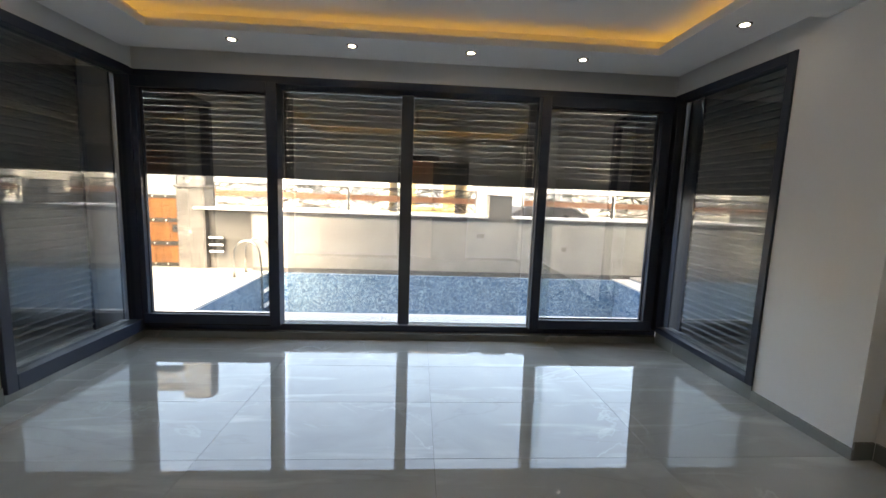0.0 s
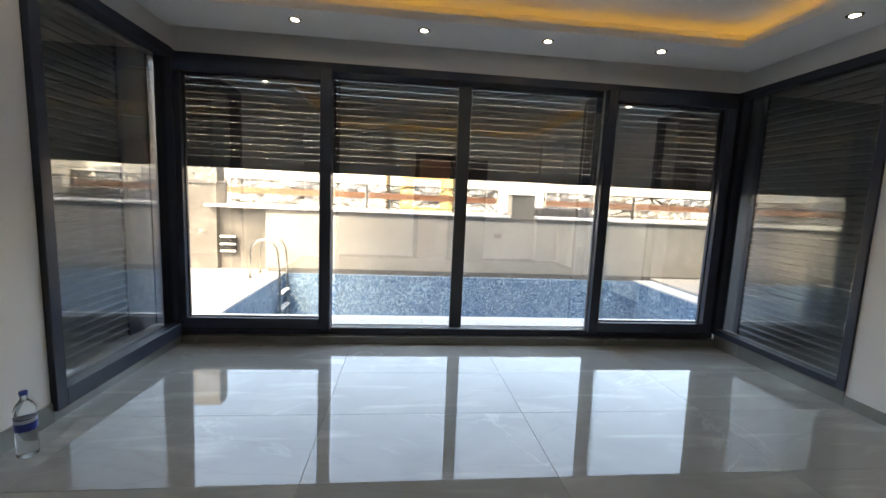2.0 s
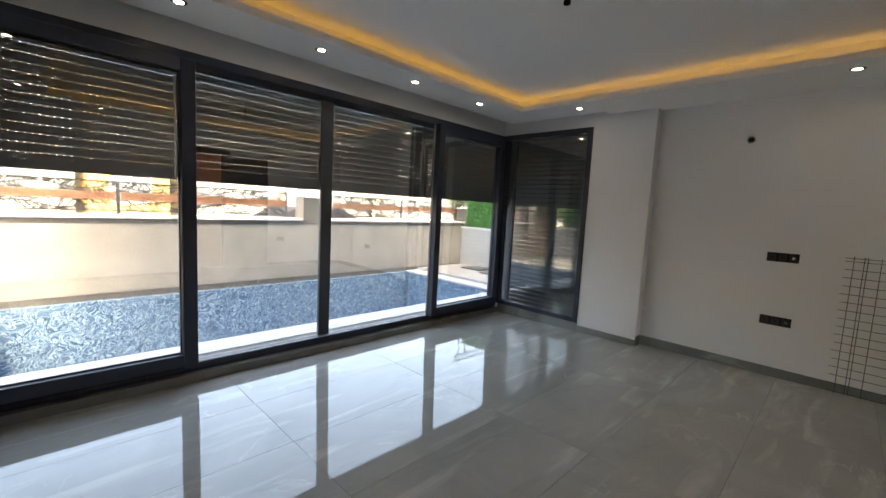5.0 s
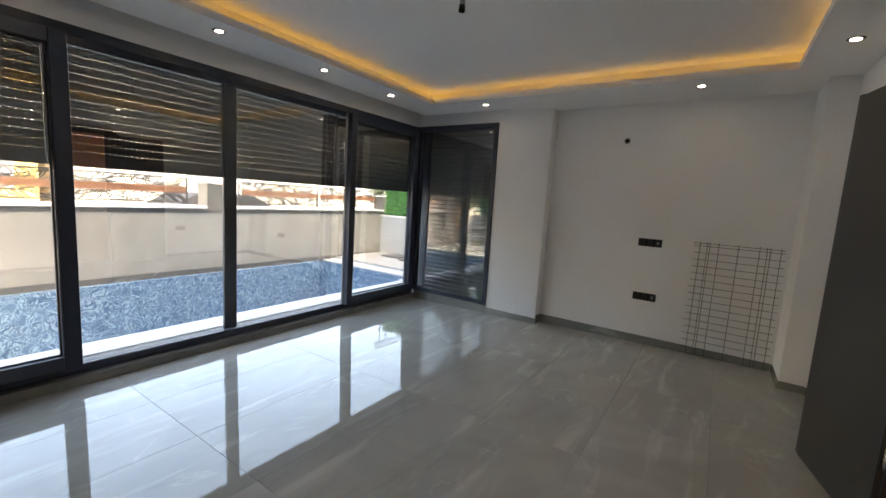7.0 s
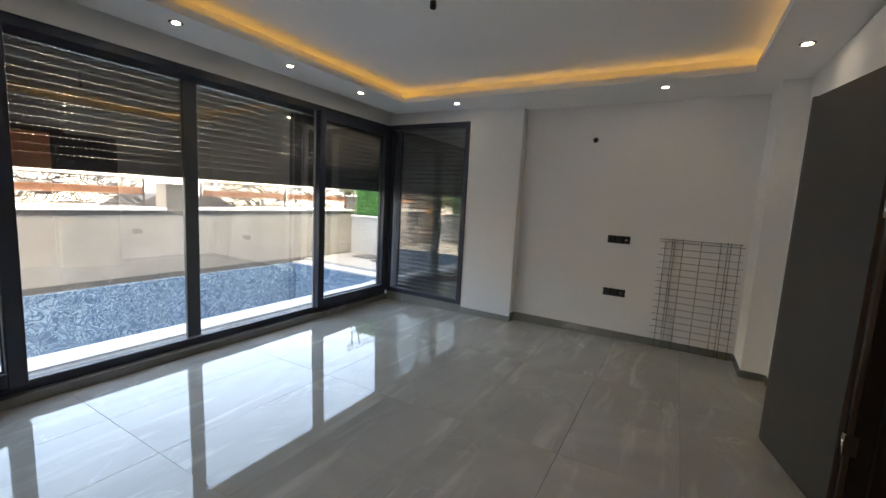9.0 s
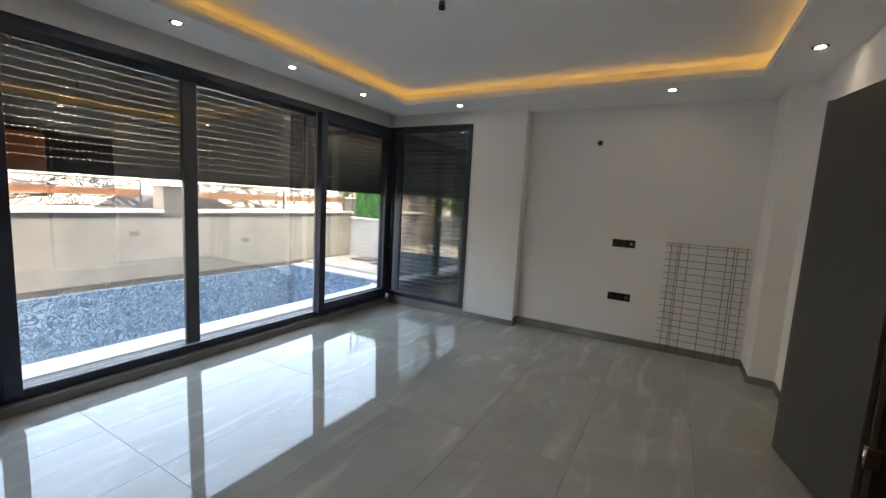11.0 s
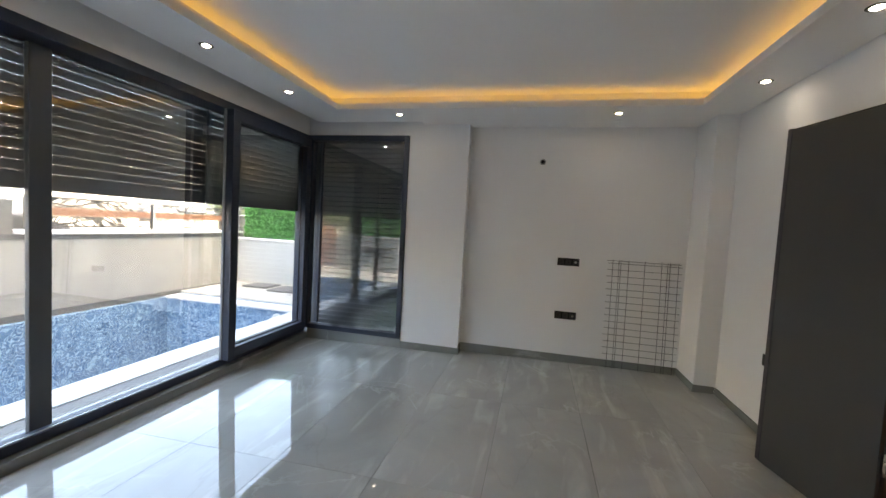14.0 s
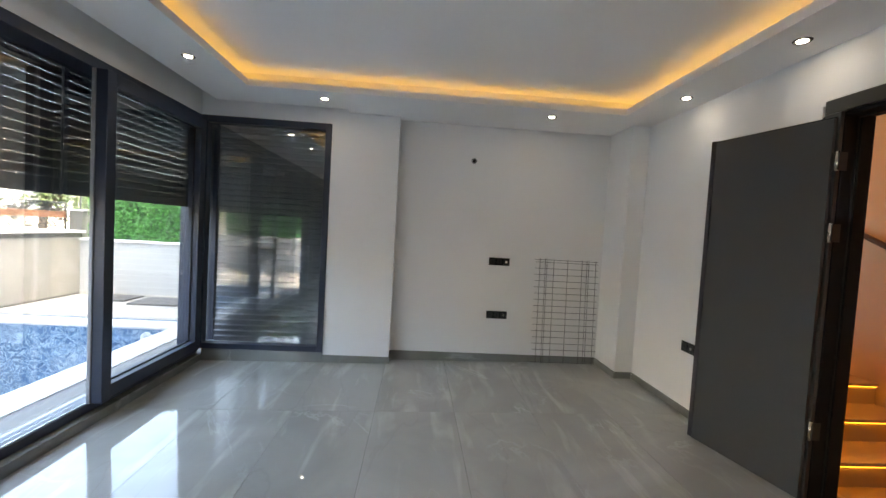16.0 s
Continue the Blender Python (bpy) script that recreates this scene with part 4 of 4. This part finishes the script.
def hedge_wall(x, sign, y0, y1, label):
    g = thing("boundary_wall", label, kind="structure")
    boxes("wall", GWALL, [(x, x + sign * 0.2, y0, y1, -0.2, 0.86)], g)
    boxes("plinth", TERR, [(x - sign * 0.012, x - sign * 0.001, y0, y1, ZT, ZT + 0.08)], g)
    boxes("cap", CAP, [(x - sign * 0.04, x + sign * 0.24, y0, y1, 0.861, 0.90)], g, 0.003, "white cap")
    hd = thing("hedge_panel", "Bright green artificial leaf hedge on the boundary wall", "hedge")
    boxes("backing", HEDGEB, [(x + sign * 0.10, x + sign * 0.13, y0, y1 - 0.25, 0.90, 1.95)], hd)
    rnd = random.Random(int(x * 10))
    bm = bmesh.new()
    n = int((y1 - y0) * 1500)
    for i in range(n):
        c = Vector((x + sign * (0.095 - rnd.random() * 0.05), rnd.uniform(y0, y1 - 0.25), rnd.uniform(0.91, 1.96)))
        w = rnd.uniform(0, 6.28)
        u = Vector((-sign * rnd.uniform(0.1, 0.9), math.cos(w), math.sin(w))).normalized()
        v = u.cross(Vector((rnd.uniform(0.5, 1), rnd.uniform(-0.4, 0.4), rnd.uniform(-0.4, 0.4)))).normalized()
        leaf_card(bm, c, u, v, rnd.uniform(0.04, 0.07))
    lv = done("leaves", bm, HEDGE, hd, fix=False)
    lv["kind"] = "stuff"


hedge_wall(4.28, 1, -3.0, 8.25, "Pale grey boundary wall with white cap beyond the pool")
hedge_wall(-7.15, -1, -3.0, 8.25, "Pale grey boundary wall with white cap beyond the gate")
ep = stone_block("wall_pillar", 4.30, 4.56, 8.06, 8.28, 0.905, 1.36, GSTONE, "Short grey stone-clad pillar at the corner of the garden wall")
boxes("cap", CAP, [(4.27, 4.59, 8.03, 8.31, 1.361, 1.385)], ep, 0.003)
cf = thing("sign_frame", "Thin dark metal frame on two posts above the wall corner", "metal frame")
for x in (4.66, 4.92):
    bm = bmesh.new()
    cyl(bm, (x, 8.38, -0.2), (x, 8.38, 2.44), 0.018, 8)
    part("post", bm, IRON, cf)
for z in (2.45, 2.60):
    bm = bmesh.new()
    cyl(bm, (4.45, 8.38, z), (5.75, 8.38, z + 0.03), 0.016, 8)
    part("bar", bm, IRON, cf)
bm = bmesh.new()
for i in range(9):
    cyl(bm, (4.5 + i * 0.15, 8.38, 2.45), (4.53 + i * 0.15, 8.38, 2.60), 0.009, 6)
part("lattice", bm, IRON, cf)["kind"] = "stuff"
fl = thing("wall_box", "Dark grey box fixed on the boundary wall", "junction box")
boxes("body", IRON, [(-7.149, -7.05, 6.55, 7.3, 0.20, 0.55)], fl, 0.005)
fl2 = thing("wall_lamp", "Small white square lamp on the boundary wall", "wall lamp")
boxes("body", CAP, [(-7.149, -7.06, 5.96, 6.15, 0.45, 0.63)], fl2, 0.005)
for x, y, w, h in ((3.72, 6.95, 0.5, 0.55), (3.52, 6.03, 0.6, 0.74)):
    pl = thing("drain_cover", "Dark flat cover plate lying on the terrace", "cover plate")
    boxes("plate", FBAND, [(x, x + w, y, y + h, ZT + 0.046, ZT + 0.075)], pl, 0.003)

# terrace slabs: edge pieces along the pool, then cream tiles
structure("terrace_bed", GROUT, [(-7.15, PX0 - 0.005, -3.0, 8.5, -0.2, ZT - 0.012), (PX1 + 0.005, 4.28, -3.0, 8.3, -0.2, ZT - 0.012), (PX0, PX1, 4.68, PY0 - 0.005, -0.2, ZT - 0.012), (PX0, PX1, PY1 + 0.005, FY + 0.05, -0.2, ZT - 0.032)], label="Mortar bed under the terrace tiles")


def slabs(parent, name, mat, x0, x1, y0, y1, z, nx, ny, gap=0.003, t=0.03):
    for i in range(nx):
        for j in range(ny):
            a, b = x0 + (x1 - x0) * i / nx, x0 + (x1 - x0) * (i + 1) / nx
            c, d = y0 + (y1 - y0) * j / ny, y0 + (y1 - y0) * (j + 1) / ny
            boxes(name, mat, [(a + gap / 2, b - gap / 2, c + gap / 2, d - gap / 2, z - t, z)], parent)


cop = thing("coping", "Bright white stone coping round the empty pool", kind="structure")
slabs(cop, "coping_stone", COPE, PX0 - 0.3, PX1 + 0.33, 5.125, PY0 + 0.02, ZT, 11, 1)
slabs(cop, "coping_stone", COPE, PX0 - 0.3, PX1 + 0.33, 4.69, 5.110, ZT - 0.022, 6, 1)
slabs(cop, "coping_stone", COPE, PX1 - 0.02, PX1 + 0.33, PY0 + 0.02, FY - 0.01, ZT, 1, 4)
slabs(cop, "coping_stone", COPE, PX0 - 0.3, PX0 + 0.02, PY0 + 0.02, FY - 0.01, ZT, 1, 4)
ter = thing("terrace", "Sunlit cream stone tiles round the pool", kind="structure")
slabs(ter, "tile", TERR, -7.15, PX0 - 0.305, 4.6, 8.28, ZT, 5, 6)
slabs(ter, "tile", TERR, PX1 + 0.335, 4.28, 3.0, 8.07, ZT + 0.045, 3, 8)
structure("terrace_step", MOSAIC, [(PX1 + 0.331, PX1 + 0.345, 4.7, 8.06, ZT - 0.01, ZT + 0.012)], label="Thin blue mosaic riser along the raised terrace")
boxes("pool_rim", MOSAIC, [(PX0 + 0.02, PX1 - 0.02, PY1, FY - 0.008, ZT - 0.03, ZT - 0.015)], pool)

# wall slabs and skirting pieces
n = 7
for i in range(n + 1):
    a = max(-5.02 + 1.2 * i + 0.0, WX0)
    b = min(-5.02 + 1.2 * (i + 1), WX1)
    if b <= a:
        continue
    boxes("slab", FWALL, [(a + 0.001, b - 0.001, FY, FY + 0.011, -0.045, 0.911)], gw)
    boxes("skirting_slab", FBAND, [(a + 0.0015, b - 0.0015, FY - 0.006, FY + 0.011, ZT - 0.02, -0.048)], gw, label="dark stone skirting piece")

# ---- street side: houses, trees, car ----


def house(x0, x1, y0, y1, storeys, mat, label, cols):
    hs = thing("house", label, "house")
    hgt = storeys * 3.0
    boxes("wall", mat, [(x0, x1, y0, y1, -0.2, hgt)], hs)
    boxes("roof", CAP, [(x0 - 0.4, x1 + 0.4, y0 - 0.4, y1 + 0.4, hgt, hgt + 0.25)], hs)
    for s in range(storeys):
        for c in range(cols):
            x = x0 + (x1 - x0) * (c + 0.5) / cols
            z = 3.0 * s + 0.9
            w = thing("window")
            w.parent = hs
            boxes("frame", CAP, [(x - 0.7, x + 0.7, y0 - 0.05, y0 - 0.001, z - 0.05, z), (x - 0.7, x + 0.7, y0 - 0.05, y0 - 0.001, z + 1.3, z + 1.35), (x - 0.7, x - 0.64, y0 - 0.05, y0 - 0.001, z, z + 1.3), (x + 0.64, x + 0.7, y0 - 0.05, y0 - 0.001, z, z + 1.3), (x - 0.03, x + 0.03, y0 - 0.05, y0 - 0.001, z, z + 1.3)], w)
            boxes("pane", HPANE, [(x - 0.64, x + 0.64, y0 - 0.02, y0 - 0.0015, z, z + 1.3)], w)
            if s and c % 2 == 0:
                boxes("balcony", CAP, [(x - 1.2, x + 1.2, y0 - 1.2, y0 - 0.051, z - 1.05, z - 0.9), (x - 1.2, x + 1.2, y0 - 1.2, y0 - 1.12, z - 0.9, z)], hs)
    return hs


HPANE = plain("pale curtained glazing", (0.32, 0.34, 0.37), 0.15)
HY = plain("yellow house render", (0.72, 0.50, 0.20), 0.85, grain=0.1, stains=0.1)
HW = plain("cream house render", (0.70, 0.67, 0.61), 0.85, grain=0.1, stains=0.1)
house(-14.0, -3.0, 22.5, 31, 2, HW, "Two-storey cream rendered house across the street", 4)
house(-2.2, 0.5, 22.0, 30, 2, HY, "Two-storey warm yellow house across the street", 1)
house(1.2, 9.5, 22.4, 31, 2, HW, "Two-storey cream house with balconies across the street", 4)
house(13.0, 24.0, 22.0, 31, 2, HW, "Wide cream apartment house further along the street", 5)
house(-34.0, -19.0, 22.0, 31, 2, HW, "Wide cream house beyond the trees", 5)


def tree(x, y, hgt, rad, seed, label="Small leafy street tree with an uneven crown"):
    rnd = random.Random(seed)
    t = thing("tree", label, "tree")
    bm = bmesh.new()
    cyl(bm, (x, y, -0.2), (x + 0.05, y, hgt * 0.45), 0.13, 10, 0.08)
    tips = []
    for i in range(9):
        w = rnd.uniform(0, 6.28)
        b = Vector((x + 0.05, y, hgt * rnd.uniform(0.35, 0.47)))
        e = b + Vector((math.cos(w) * rad * rnd.uniform(0.3, 0.8), math.sin(w) * rad * rnd.uniform(0.3, 0.8), hgt * rnd.uniform(0.12, 0.45)))
        cyl(bm, b, e, 0.045, 6, 0.015)
        tips += [b.lerp(e, 0.55), e]
    part("trunk", bm, BARK, t)
    bm = bmesh.new()
    for tip in tips:
        for k in range(4):
            cc = tip + Vector([rnd.gauss(0, rad * 0.22) for _ in range(3)])
            for _ in range(70):
                c = cc + Vector([rnd.gauss(0, rad * 0.13) for _ in range(3)])
                u = Vector([rnd.gauss(0, 1) for _ in range(3)]).normalized()
                v = u.orthogonal().normalized()
                leaf_card(bm, c, u, v, rnd.uniform(0.07, 0.14))
    cr = done("crown", bm, TREEL, t, fix=False)
    cr["kind"] = "stuff"


tree(-11.5, 12.3, 3.8, 1.6, 3)
tree(-8.4, 9.4, 3.0, 1.1, 4)
tree(9.2, 13.0, 3.6, 1.5, 5)
tree(8.2, 10.5, 3.0, 1.2, 6)

car = thing("car", "Dark parked car on the street behind the wall", "car")
bm = bmesh.new()
prof = [(-2.1, 0.25), (-2.1, 0.72), (-1.3, 0.86), (-0.7, 1.32), (0.9, 1.34), (1.6, 0.92), (2.1, 0.82), (2.12, 0.25)]
a = [bm.verts.new((2.3 + px, 12.2, pz - 0.17)) for px, pz in prof]
b = [bm.verts.new((2.3 + px, 13.9, pz - 0.17)) for px, pz in prof]
for i in range(len(prof)):
    bm.faces.new((a[i], a[(i + 1) % len(prof)], b[(i + 1) % len(prof)], b[i]))
bm.faces.new(a)
bm.faces.new(b[::-1])
bevel(bm, 0.05, 2)
part("body", bm, SLAT, car)
for x in (-1.3, 1.3):
    for y in (12.19, 13.75):
        bm = bmesh.new()
        cyl(bm, (2.3 + x, y, 0.14), (2.3 + x, y + 0.16, 0.14), 0.31, 20)
        w = part("wheel", bm, GASKET, car)
        bm = bmesh.new()
        cyl(bm, (2.3 + x, y - 0.006, 0.14), (2.3 + x, y - 0.001, 0.14), 0.18, 16)
        part("rim", bm, STEEL, w)
boxes("side_glass", GASKET, [(1.75, 3.1, 12.18, 12.199, 0.76, 1.08)], car)

# ---- floor tiles, laid to a slight fall towards the pool window ----
fl = thing("floor", "Highly polished grey marble-look porcelain floor tiles", kind="structure")
fl.matrix_basis = pose(0, 0.3, 0.0, -FALL)
boxes("bed", GROUT, [(-4.2, 1.5, -0.5, 4.3, -0.25, -0.0105)], fl)
TX, TY, TW, TH = -2.49, 3.125 - 0.3, 1.225, 0.615
shared = {}
for i in range(-2, 4):
    for j in range(-6, 3):
        a, b = max(TX + i * TW, -4.0), min(TX + (i + 1) * TW, 1.25)
        c, d = max(TY + j * TH, -0.49), min(TY + (j + 1) * TH, 4.09)
        if b - a < 0.02 or d - c < 0.02:
            continue
        w, h = round(b - a, 4), round(d - c, 4)
        if (w, h) not in shared:
            bm = bmesh.new()
            g = 0.0011
            box(bm, g, w - g, g, h - g, -0.01, 0.0)
            ob = done("tile", bm, FLOOR, fl)
            shared[(w, h)] = ob.data
        else:
            ob = new("tile", shared[(w, h)])
            ob.parent = fl
        ob.location = (a, c, 0)
